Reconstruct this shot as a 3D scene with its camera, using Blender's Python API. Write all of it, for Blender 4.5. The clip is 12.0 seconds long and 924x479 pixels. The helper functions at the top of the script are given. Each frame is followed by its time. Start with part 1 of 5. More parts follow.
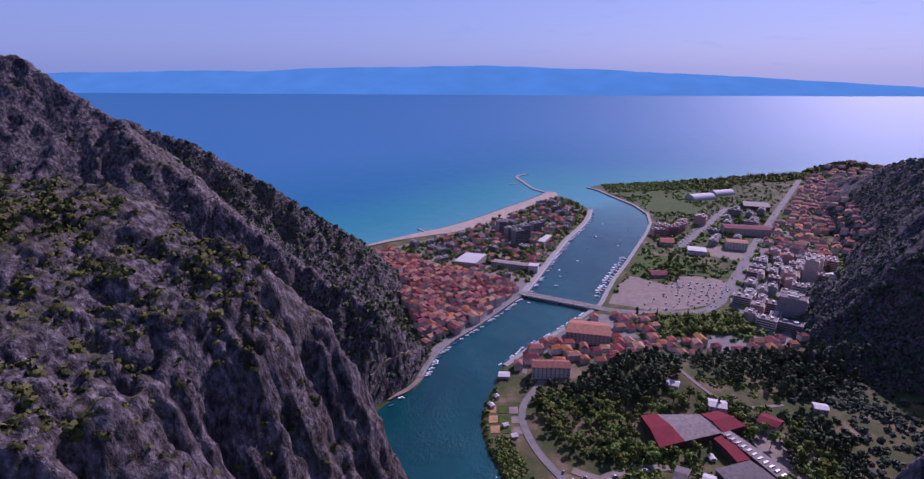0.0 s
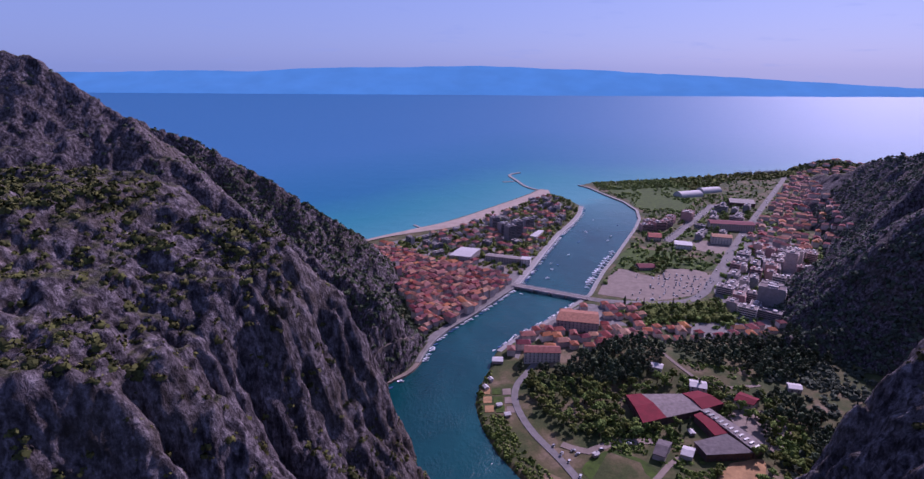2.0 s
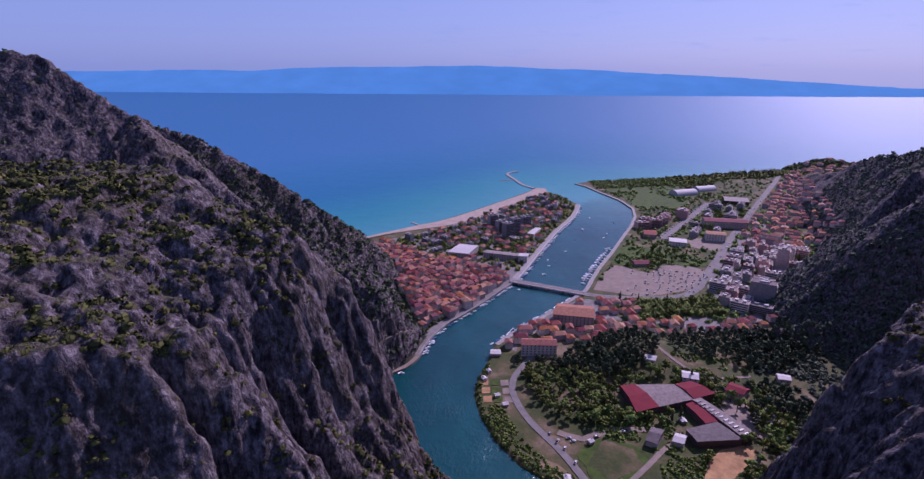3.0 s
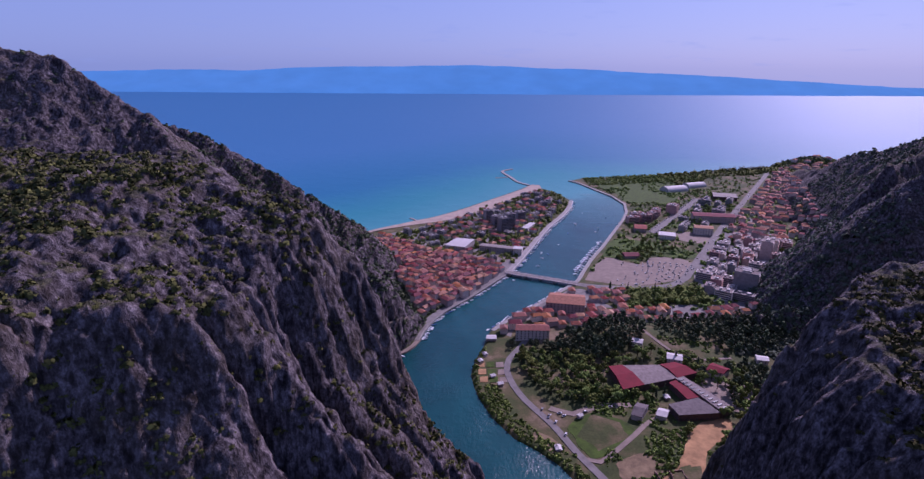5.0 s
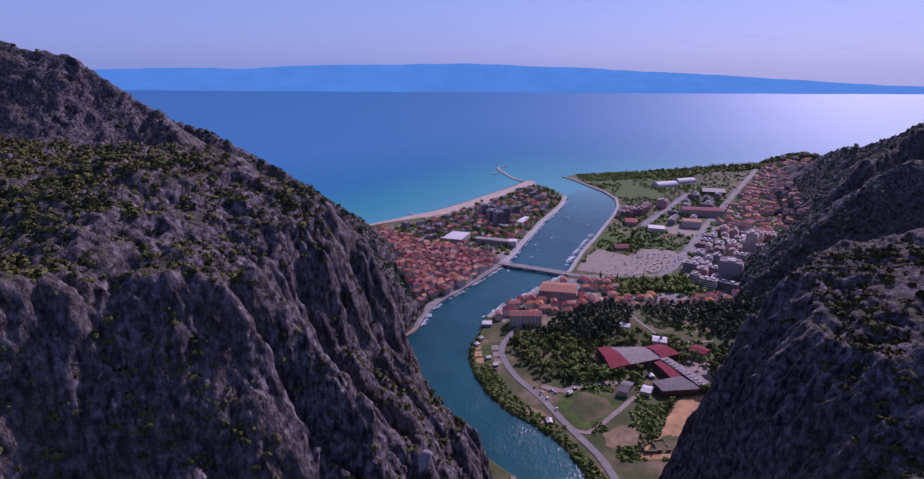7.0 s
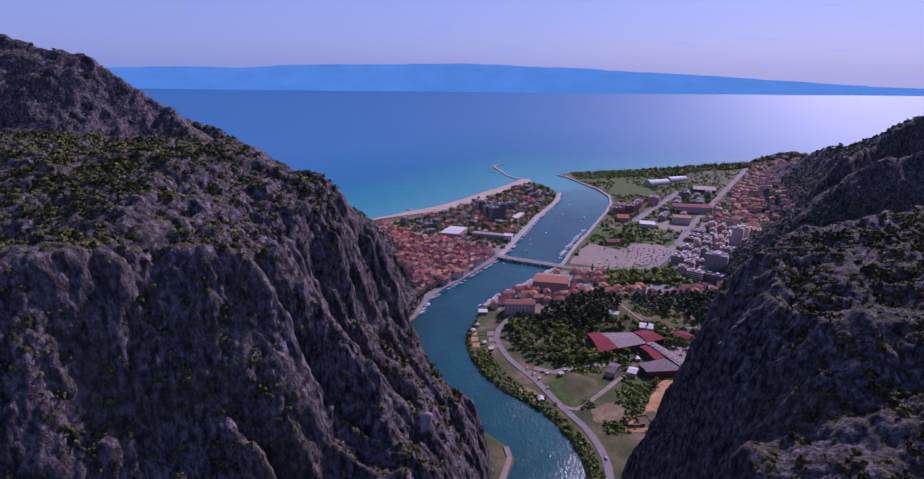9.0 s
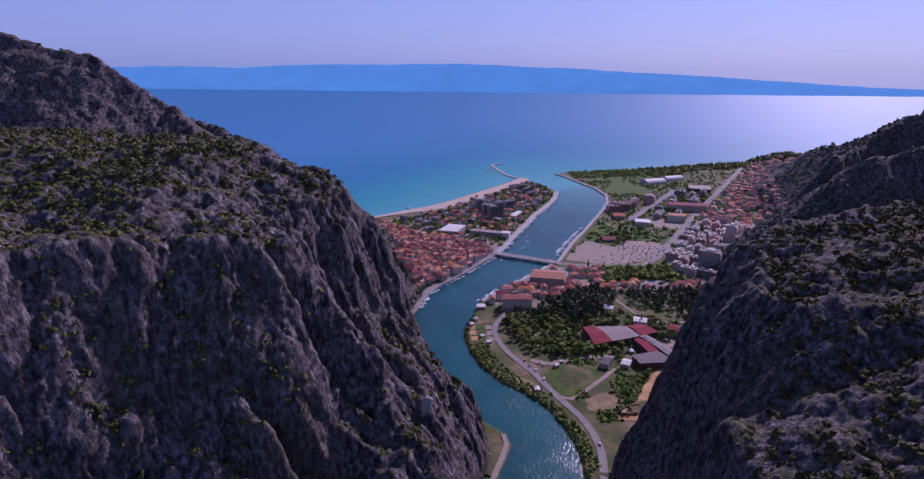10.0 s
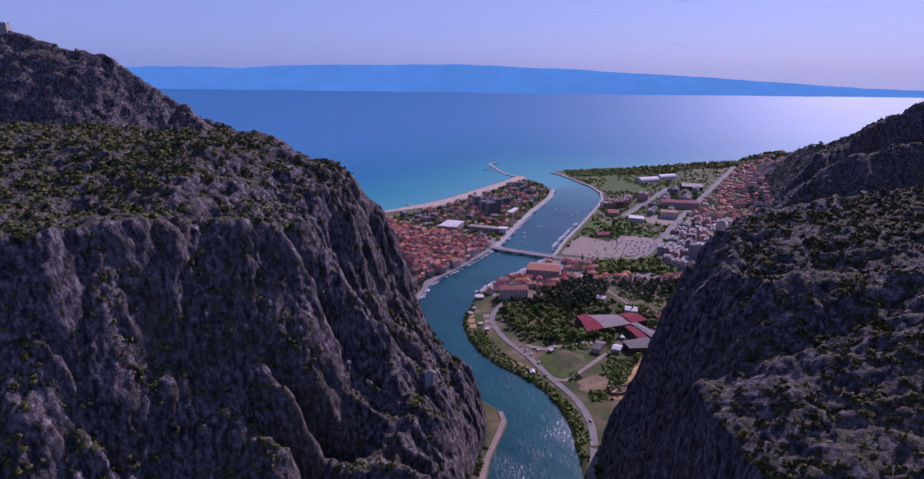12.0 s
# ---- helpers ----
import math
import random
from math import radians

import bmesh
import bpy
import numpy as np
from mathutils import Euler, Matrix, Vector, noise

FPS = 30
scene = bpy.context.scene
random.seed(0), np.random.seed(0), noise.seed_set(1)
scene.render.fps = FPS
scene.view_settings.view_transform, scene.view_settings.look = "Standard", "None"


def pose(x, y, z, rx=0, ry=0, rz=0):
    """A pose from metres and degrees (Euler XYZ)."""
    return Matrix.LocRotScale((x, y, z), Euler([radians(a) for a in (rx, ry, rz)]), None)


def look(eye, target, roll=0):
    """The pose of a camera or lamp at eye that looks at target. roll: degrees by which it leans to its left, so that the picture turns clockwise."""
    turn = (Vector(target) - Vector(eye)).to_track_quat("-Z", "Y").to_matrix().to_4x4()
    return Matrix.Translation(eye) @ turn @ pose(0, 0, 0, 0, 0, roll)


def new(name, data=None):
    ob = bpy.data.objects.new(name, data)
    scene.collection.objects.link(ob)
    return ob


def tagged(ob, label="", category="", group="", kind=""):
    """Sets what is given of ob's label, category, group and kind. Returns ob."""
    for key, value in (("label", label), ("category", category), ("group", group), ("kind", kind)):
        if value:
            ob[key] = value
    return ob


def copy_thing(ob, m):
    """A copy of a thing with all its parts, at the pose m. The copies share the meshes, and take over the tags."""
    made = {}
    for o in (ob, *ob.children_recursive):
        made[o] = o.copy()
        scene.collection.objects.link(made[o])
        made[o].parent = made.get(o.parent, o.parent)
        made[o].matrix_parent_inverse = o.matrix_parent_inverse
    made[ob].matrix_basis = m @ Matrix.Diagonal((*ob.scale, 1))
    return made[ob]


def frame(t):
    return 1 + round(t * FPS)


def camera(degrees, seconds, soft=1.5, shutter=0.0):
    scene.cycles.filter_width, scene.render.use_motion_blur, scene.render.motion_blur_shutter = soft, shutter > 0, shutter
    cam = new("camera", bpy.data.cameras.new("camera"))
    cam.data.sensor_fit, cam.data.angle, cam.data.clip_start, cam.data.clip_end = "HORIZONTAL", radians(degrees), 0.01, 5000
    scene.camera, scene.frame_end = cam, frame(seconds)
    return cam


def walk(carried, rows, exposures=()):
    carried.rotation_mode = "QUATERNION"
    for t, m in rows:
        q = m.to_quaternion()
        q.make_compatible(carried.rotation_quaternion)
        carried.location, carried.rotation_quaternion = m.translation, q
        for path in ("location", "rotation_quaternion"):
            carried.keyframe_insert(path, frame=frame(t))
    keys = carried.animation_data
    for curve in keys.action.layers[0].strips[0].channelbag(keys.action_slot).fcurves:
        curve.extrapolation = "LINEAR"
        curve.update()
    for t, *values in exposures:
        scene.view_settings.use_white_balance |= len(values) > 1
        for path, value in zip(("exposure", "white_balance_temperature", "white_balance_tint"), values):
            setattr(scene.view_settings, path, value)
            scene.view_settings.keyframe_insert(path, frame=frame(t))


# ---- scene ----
cam = camera(81.70, 12.0, soft=1.4)
# seconds, eye, heading, pitch, roll
PATH = [
    (0, 25.77, -679.74, 299.01, 2.767, -17.793, 0.153),
    (0.5, 25.59, -686.75, 298.82, 2.603, -17.787, 0.188),
    (1, 25.55, -693.90, 298.58, 2.378, -17.769, 0.232),
    (1.5, 25.47, -701.40, 298.70, 2.191, -17.748, 0.241),
    (2, 25.13, -709.01, 298.82, 2.031, -17.759, 0.253),
    (2.5, 24.96, -716.44, 298.98, 1.890, -17.791, 0.267),
    (3, 24.27, -723.82, 298.92, 1.757, -17.789, 0.331),
    (5, 23.72, -756.53, 299.07, 1.283, -17.833, 0.304),
    (5.5, 23.52, -764.77, 299.11, 1.153, -17.892, 0.277),
    (6, 23.34, -772.64, 299.21, 1.008, -17.953, 0.221),
    (6.5, 23.32, -780.90, 299.44, 0.910, -17.977, 0.197),
    (7, 23.23, -789.37, 299.60, 0.804, -17.997, 0.298),
    (9, 22.94, -822.85, 299.99, 0.436, -18.005, 0.560),
    (9.5, 22.78, -831.05, 300.00, 0.333, -17.963, 0.599),
    (10, 22.61, -839.29, 299.99, 0.232, -17.973, 0.637),
    (10.5, 22.38, -847.41, 300.03, 0.175, -17.983, 0.678),
    (11, 21.80, -855.43, 299.92, 0.120, -18.003, 0.694),
    (11.5, 21.28, -863.09, 300.07, 0.047, -17.950, 0.735),
    (12, 20.96, -870.70, 299.94, -0.039, -17.925, 0.729),
]
walk(cam, [(t, Matrix.Translation((x, y, z)) @ Matrix.Rotation(radians(head), 4, "Z") @ Matrix.Rotation(radians(90 + tilt), 4, "X") @ Matrix.Rotation(radians(lean), 4, "Z")) for t, x, y, z, head, tilt, lean in PATH], exposures=[(0, 0.1, 5150, 53)])

# ---- light ----
SUN_AZ, SUN_EL = radians(38), radians(39)
world = bpy.data.worlds.new("sky")
scene.world = world
world.use_nodes = True
wn, wl = world.node_tree.nodes, world.node_tree.links
sky = wn.new("ShaderNodeTexSky")
sky.sky_type, sky.sun_disc = "NISHITA", False
sky.sun_elevation, sky.sun_rotation = SUN_EL, SUN_AZ
sky.altitude, sky.air_density, sky.dust_density, sky.ozone_density = 250, 1.0, 1.6, 2.5
# two thin wisps of cloud low over the channel
coord, spot = wn.new("ShaderNodeTexCoord"), wn.new("ShaderNodeMapping")
spot.inputs["Scale"].default_value = (9, 9, 60)
wl.new(coord.outputs["Generated"], spot.inputs["Vector"])
puff = wn.new("ShaderNodeTexNoise")
puff.inputs["Scale"].default_value, puff.inputs["Detail"].default_value = 1.4, 6
wl.new(spot.outputs[0], puff.inputs["Vector"])
veil = wn.new("ShaderNodeMapRange")
veil.inputs["From Min"].default_value, veil.inputs["From Max"].default_value, veil.inputs["To Min"].default_value, veil.inputs["To Max"].default_value = 0.6, 0.85, 0.72, 0.86
wl.new(puff.outputs["Fac"], veil.inputs["Value"])
haze = wn.new("ShaderNodeMix")
haze.data_type = "RGBA"
# the haze lies low and thins out towards the zenith
aloft, thin, layer = wn.new("ShaderNodeSeparateXYZ"), wn.new("ShaderNodeMapRange"), wn.new("ShaderNodeMath")
wl.new(coord.outputs["Generated"], aloft.inputs[0])
thin.interpolation_type = "SMOOTHSTEP"
thin.inputs["From Min"].default_value, thin.inputs["From Max"].default_value, thin.inputs["To Min"].default_value, thin.inputs["To Max"].default_value = 0.1, 0.6, 1.0, 0.4
wl.new(aloft.outputs["Z"], thin.inputs["Value"])
layer.operation = "MULTIPLY"
wl.new(veil.outputs[0], layer.inputs[0])
wl.new(thin.outputs[0], layer.inputs[1])
wl.new(layer.outputs[0], haze.inputs["Factor"])
wl.new(sky.outputs[0], haze.inputs["A"])
haze.inputs["B"].default_value = (3.3, 4.4, 6.1, 1)
wl.new(haze.outputs["Result"], wn["Background"].inputs["Color"])
wn["Background"].inputs["Strength"].default_value = 0.077
sun = new("sun", bpy.data.lights.new("sun", "SUN"))
sun.data.energy, sun.data.angle, sun.data.color = 4.7, radians(0.6), (1.0, 0.85, 0.69)
sun.matrix_world = look((0, 0, 600), (-math.sin(SUN_AZ) * math.cos(SUN_EL), -math.cos(SUN_AZ) * math.cos(SUN_EL), 600 - math.sin(SUN_EL)))


# ---- materials ----
def material(name, rough=0.8, metal=0.0):
    m = bpy.data.materials.new(name)
    m.use_nodes = True
    b = m.node_tree.nodes["Principled BSDF"]
    b.inputs["Roughness"].default_value, b.inputs["Metallic"].default_value = rough, metal
    b.inputs["Specular IOR Level"].default_value = 0.3
    return m, m.node_tree.nodes, m.node_tree.links, b


def texture(ns, ls, scale, detail=6.0, stretch=(1, 1, 1), rough=0.6, kind="FBM"):
    """Noise at the place in the world, in cells per metre."""
    geo, mapping, tex = ns.new("ShaderNodeNewGeometry"), ns.new("ShaderNodeMapping"), ns.new("ShaderNodeTexNoise")
    mapping.inputs["Scale"].default_value = stretch
    ls.new(geo.outputs["Position"], mapping.inputs["Vector"])
    ls.new(mapping.outputs[0], tex.inputs["Vector"])
    tex.noise_type = kind
    tex.inputs["Scale"].default_value, tex.inputs["Detail"].default_value, tex.inputs["Roughness"].default_value = scale, detail, rough
    return tex.outputs["Fac"]


def ramp(ns, ls, fac, stops):
    r = ns.new("ShaderNodeValToRGB")
    while len(r.color_ramp.elements) < len(stops):
        r.color_ramp.elements.new(0.5)
    for e, (at, c) in zip(r.color_ramp.elements, stops):
        e.position, e.color = at, (*c, 1) if len(c) == 3 else c
    ls.new(fac, r.inputs[0])
    return r.outputs[0]


def mix(ns, ls, fac, a, b, how="MIX"):
    n = ns.new("ShaderNodeMix")
    n.data_type, n.blend_type = "RGBA", how
    for value, socket in ((fac, n.inputs["Factor"]), (a, n.inputs["A"]), (b, n.inputs["B"])):
        if hasattr(value, "node"):
            ls.new(value, socket)
        else:
            socket.default_value = (*value, 1) if isinstance(value, tuple) else value
    return n.outputs["Result"]


def bump(ns, ls, b, fac, strength, distance):
    n = ns.new("ShaderNodeBump")
    n.inputs["Strength"].default_value, n.inputs["Distance"].default_value = strength, distance
    ls.new(fac, n.inputs["Height"])
    ls.new(n.outputs[0], b.inputs["Normal"])


def maths(ns, ls, how, a, b=0.0):
    n = ns.new("ShaderNodeMath")
    n.operation = how
    for value, socket in ((a, n.inputs[0]), (b, n.inputs[1])):
        if hasattr(value, "node"):
            ls.new(value, socket)
        else:
            socket.default_value = value
    return n.outputs[0]


def plain(name, c, vary=0.25, scale=0.6, rough=0.8, metal=0.0, each=0.0, relief=0.0):
    """A paint or plaster: a colour that varies over the surface and, by `each`, from object to object."""
    m, ns, ls, b = material(name, rough, metal)
    dark = tuple(v * (1 - vary) for v in c)
    light = tuple(min(1, v * (1 + vary)) for v in c)
    out = ramp(ns, ls, texture(ns, ls, scale), [(0.3, dark), (0.7, light)])
    fine = ramp(ns, ls, texture(ns, ls, scale * 7, 3), [(0.3, (1 - vary / 2,) * 3), (0.7, (1, 1, 1))])
    out = mix(ns, ls, 1.0, out, fine, "MULTIPLY")
    if each:
        info = ns.new("ShaderNodeObjectInfo")
        hue = ns.new("ShaderNodeHueSaturation")
        ls.new(out, hue.inputs["Color"])
        ls.new(maths(ns, ls, "ADD", maths(ns, ls, "MULTIPLY", info.outputs["Random"], each), 1 - each / 2), hue.inputs["Value"])
        ls.new(maths(ns, ls, "ADD", maths(ns, ls, "MULTIPLY", info.outputs["Random"], each * 0.08), 0.5 - each * 0.04), hue.inputs["Hue"])
        pale = maths(ns, ls, "FRACT", maths(ns, ls, "MULTIPLY", info.outputs["Random"], 7.13))
        ls.new(maths(ns, ls, "SUBTRACT", 1.15, maths(ns, ls, "MULTIPLY", pale, each * 0.4)), hue.inputs["Saturation"])
        out = hue.outputs[0]
    ls.new(out, b.inputs["Base Color"])
    if relief:
        bump(ns, ls, b, texture(ns, ls, scale * 5, 4), 0.6, relief)
    return m


def rock_material():
    """Grey limestone, pale where its bump noise is high and dark where it is low, with soil and dry grass where it lies
    flat.
    """
    m, ns, ls, b = material("limestone", 0.92)
    b.inputs["Specular IOR Level"].default_value = 0.12
    geo, parts = ns.new("ShaderNodeNewGeometry"), ns.new("ShaderNodeSeparateXYZ")
    ls.new(geo.outputs["Normal"], parts.inputs[0])
    broad = texture(ns, ls, 0.014, 5)
    streak = texture(ns, ls, 0.11, 5, (1, 1, 0.3), 0.6)
    grain = texture(ns, ls, 0.36, 6, (1, 1, 0.6), 0.68)
    fine = texture(ns, ls, 1.3, 4, (1, 1, 0.8), 0.6)
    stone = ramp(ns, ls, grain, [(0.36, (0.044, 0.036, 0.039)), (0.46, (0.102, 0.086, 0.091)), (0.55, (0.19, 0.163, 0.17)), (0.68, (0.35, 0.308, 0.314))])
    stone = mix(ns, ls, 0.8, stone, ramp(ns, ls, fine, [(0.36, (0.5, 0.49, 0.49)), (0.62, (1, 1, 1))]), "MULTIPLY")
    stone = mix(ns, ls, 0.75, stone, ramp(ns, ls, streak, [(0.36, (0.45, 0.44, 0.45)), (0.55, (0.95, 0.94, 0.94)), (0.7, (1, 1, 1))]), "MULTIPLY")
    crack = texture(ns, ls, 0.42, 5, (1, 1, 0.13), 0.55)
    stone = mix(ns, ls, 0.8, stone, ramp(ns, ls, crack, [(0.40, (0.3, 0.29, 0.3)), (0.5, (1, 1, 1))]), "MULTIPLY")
    soil = ramp(ns, ls, texture(ns, ls, 0.3, 5), [(0.35, (0.045, 0.04, 0.022)), (0.7, (0.13, 0.095, 0.06))])
    stone = mix(ns, ls, ramp(ns, ls, broad, [(0.5, (0, 0, 0)), (0.66, (0.4, 0.4, 0.4))]), stone, soil)
    flat = maths(ns, ls, "ADD", parts.outputs["Z"], maths(ns, ls, "MULTIPLY", texture(ns, ls, 0.09, 6), 0.9))
    grass = ramp(ns, ls, texture(ns, ls, 0.4, 5), [(0.35, (0.03, 0.036, 0.014)), (0.55, (0.075, 0.072, 0.034)), (0.75, (0.13, 0.105, 0.06))])
    rng = ns.new("ShaderNodeMapRange")
    rng.inputs["From Min"].default_value, rng.inputs["From Max"].default_value, rng.inputs["To Max"].default_value = 1.3, 1.42, 0.75
    ls.new(flat, rng.inputs["Value"])
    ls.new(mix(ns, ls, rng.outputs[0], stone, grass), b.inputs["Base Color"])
    relief = maths(ns, ls, "ADD", maths(ns, ls, "ADD", streak, grain), maths(ns, ls, "ADD", maths(ns, ls, "MULTIPLY", fine, 0.4), maths(ns, ls, "MULTIPLY", crack, 0.7)))
    bump(ns, ls, b, relief, 0.9, 2.0)
    return m


def ground_material():
    m, ns, ls, b = material("valley_ground", 0.95)
    c = ramp(ns, ls, texture(ns, ls, 0.03, 8), [(0.34, (0.03, 0.045, 0.010)), (0.46, (0.052, 0.063, 0.016)), (0.56, (0.10, 0.083, 0.035)), (0.64, (0.17, 0.125, 0.075)), (0.74, (0.26, 0.195, 0.135))])
    c = mix(ns, ls, 0.6, c, ramp(ns, ls, texture(ns, ls, 0.5, 5), [(0.3, (0.5, 0.5, 0.5)), (0.7, (1.1, 1.1, 1.1))]), "MULTIPLY")
    ls.new(c, b.inputs["Base Color"])
    bump(ns, ls, b, texture(ns, ls, 0.4, 5), 0.6, 0.5)
    return m


def water_material():
    """Sea and river: turquoise over the shallows off the beach, teal in the river, blue farther out."""
    m, ns, ls, b = material("water", 0.2)
    geo, parts = ns.new("ShaderNodeNewGeometry"), ns.new("ShaderNodeSeparateXYZ")
    ls.new(geo.outputs["Position"], parts.inputs[0])
    x, y = parts.outputs["X"], parts.outputs["Y"]
    off = maths(ns, ls, "ADD", maths(ns, ls, "MULTIPLY", maths(ns, ls, "MINIMUM", x, 150.0), -0.768), maths(ns, ls, "MULTIPLY", y, 0.641))
    off = maths(ns, ls, "ADD", off, maths(ns, ls, "MULTIPLY", texture(ns, ls, 0.006, 4), 160))
    deep = ramp(ns, ls, maths(ns, ls, "DIVIDE", maths(ns, ls, "SUBTRACT", off, 278 + 50), 900), [(0.0, (0.05, 0.21, 0.25)), (0.16, (0.025, 0.18, 0.225)), (0.4, (0.018, 0.125, 0.235)), (1.0, (0.036, 0.135, 0.275))])
    stream = ramp(ns, ls, texture(ns, ls, 0.012, 5, (1, 0.5, 1)), [(0.35, (0.001, 0.036, 0.042)), (0.7, (0.004, 0.066, 0.072))])
    where = ns.new("ShaderNodeMapRange")
    where.inputs["From Min"].default_value, where.inputs["From Max"].default_value = 250, 750
    ls.new(y, where.inputs["Value"])
    sea = ns.new("ShaderNodeMapRange")
    sea.inputs["From Min"].default_value, sea.inputs["From Max"].default_value = 270, 330
    ls.new(off, sea.inputs["Value"])
    outside = maths(ns, ls, "MAXIMUM", where.outputs[0], sea.outputs[0])
    c = mix(ns, ls, outside, stream, deep)
    ls.new(c, b.inputs["Base Color"])
    # the open sea is ruffled by the wind, the river lies calmer
    ls.new(maths(ns, ls, "ADD", maths(ns, ls, "MULTIPLY", outside, 0.3), 0.25), b.inputs["Roughness"])
    ls.new(maths(ns, ls, "SUBTRACT", 0.32, maths(ns, ls, "MULTIPLY", outside, 0.23)), b.inputs["Specular IOR Level"])
    gust = ramp(ns, ls, texture(ns, ls, 0.022, 4), [(0.42, (0.15, 0.15, 0.15)), (0.6, (1, 1, 1))])
    ripple = maths(ns, ls, "MULTIPLY", texture(ns, ls, 0.4, 4, (1, 0.6, 1)), gust)
    waves = maths(ns, ls, "ADD", maths(ns, ls, "MULTIPLY", ripple, 1.2), maths(ns, ls, "MULTIPLY", texture(ns, ls, 0.05, 4), 0.3))
    bump(ns, ls, b, waves, 0.55, 1.0)
    return m


def foliage(name, dark, light):
    """Leaves, lighter and darker from clump to clump and a little from leaf to leaf."""
    m, ns, ls, b = material(name, 0.85)
    b.inputs["Specular IOR Level"].default_value = 0.08
    geo, info, hue = ns.new("ShaderNodeNewGeometry"), ns.new("ShaderNodeObjectInfo"), ns.new("ShaderNodeHueSaturation")
    clump = texture(ns, ls, 0.16, 2)
    fac = maths(ns, ls, "ADD", maths(ns, ls, "MULTIPLY", maths(ns, ls, "SUBTRACT", clump, 0.5), 1.9), maths(ns, ls, "ADD", maths(ns, ls, "MULTIPLY", geo.outputs["Random Per Island"], 0.4), 0.3))
    ls.new(ramp(ns, ls, fac, [(0.0, dark), (1.0, light)]), hue.inputs["Color"])
    ls.new(maths(ns, ls, "ADD", maths(ns, ls, "MULTIPLY", info.outputs["Random"], 0.6), 0.7), hue.inputs["Value"])
    ls.new(maths(ns, ls, "ADD", maths(ns, ls, "MULTIPLY", info.outputs["Random"], 0.05), 0.475), hue.inputs["Hue"])
    ls.new(hue.outputs[0], b.inputs["Base Color"])
    return m


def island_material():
    """The far island: haze of some ten kilometres painted as an uneven blue glow."""
    m, ns, ls, b = material("island_haze_glow", 1.0)
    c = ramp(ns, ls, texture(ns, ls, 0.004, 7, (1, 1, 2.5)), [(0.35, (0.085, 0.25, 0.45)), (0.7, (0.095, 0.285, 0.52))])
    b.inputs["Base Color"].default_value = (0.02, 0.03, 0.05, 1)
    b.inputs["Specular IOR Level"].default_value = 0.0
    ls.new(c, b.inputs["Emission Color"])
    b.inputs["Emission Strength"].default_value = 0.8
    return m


ROCK, GROUND, WATER, ISLAND = rock_material(), ground_material(), water_material(), island_material()
ASPHALT = plain("asphalt", (0.165, 0.148, 0.14), 0.25, 0.15, 0.9)
PAVING = plain("pale_paving", (0.205, 0.16, 0.13), 0.22, 0.12, 0.9)
SAND = plain("beach_sand", (0.33, 0.26, 0.21), 0.2, 0.08, 0.95)
STONE = plain("quay_stone", (0.27, 0.25, 0.235), 0.3, 0.3, 0.9, relief=0.1)
GRASS = plain("grass", (0.046, 0.078, 0.007), 0.5, 0.12, 0.95, relief=0.2)
TILE_RED = plain("clay_tile", (0.24, 0.07, 0.05), 0.3, 0.35, 0.85, each=0.9, relief=0.08)
ROOF_CRIMSON = plain("crimson_sheet_roof", (0.15, 0.010, 0.019), 0.2, 0.15, 0.9)
PINK = plain("pink_plaster", (0.46, 0.29, 0.26), 0.15, 0.3, 0.9, each=0.4)
ROOF_GREY = plain("grey_roof", (0.20, 0.165, 0.155), 0.3, 0.3, 0.9, each=0.5)
ROOF_DARK = plain("dark_roof", (0.12, 0.10, 0.10), 0.3, 0.3, 0.9)
ROOF_WHITE = plain("white_roof", (0.42, 0.39, 0.38), 0.12, 0.3, 0.7)
PLASTER = plain("house_plaster", (0.47, 0.39, 0.36), 0.2, 0.3, 0.9, each=0.7)
CONCRETE = plain("block_plaster", (0.52, 0.46, 0.44), 0.2, 0.25, 0.9, each=0.6)
BROWN_WALL = plain("brown_wall", (0.10, 0.06, 0.055), 0.3, 0.4, 0.9)
PANE = plain("window_glass", (0.03, 0.035, 0.05), 0.2, 0.5, 0.35)
BARK = plain("bark", (0.09, 0.065, 0.045), 0.3, 3.0, 0.95)
LEAF = foliage("broad_leaves", (0.055, 0.078, 0.018), (0.19, 0.225, 0.05))
# bluish wood leaves: haze in the air is mixed into their colour
LEAF_HAZED = foliage("hazed_wood_leaves", (0.036, 0.047, 0.036), (0.10, 0.118, 0.076))
LEAF_DARK = foliage("dark_needles", (0.034, 0.047, 0.03), (0.10, 0.122, 0.058))
LEAF_OLIVE = foliage("scrub_leaves", (0.022, 0.024, 0.010), (0.12, 0.118, 0.034))
SOIL = plain("brown_soil", (0.19, 0.135, 0.075), 0.4, 0.15, 0.95, relief=0.3)
GREY_WALL = plain("grey_block_wall", (0.27, 0.25, 0.25), 0.2, 0.25, 0.9, each=0.5)
RUIN_WALL = plain("old_brick", (0.20, 0.13, 0.10), 0.4, 0.5, 0.95, relief=0.2)
HULL = plain("boat_white", (0.75, 0.75, 0.76), 0.08, 0.5, 0.35)
HULL_BLUE = plain("boat_blue", (0.06, 0.12, 0.28), 0.15, 0.5, 0.4)
CAR_PAINT = plain("car_paint", (0.42, 0.41, 0.42), 0.05, 0.5, 0.3, each=1.6)
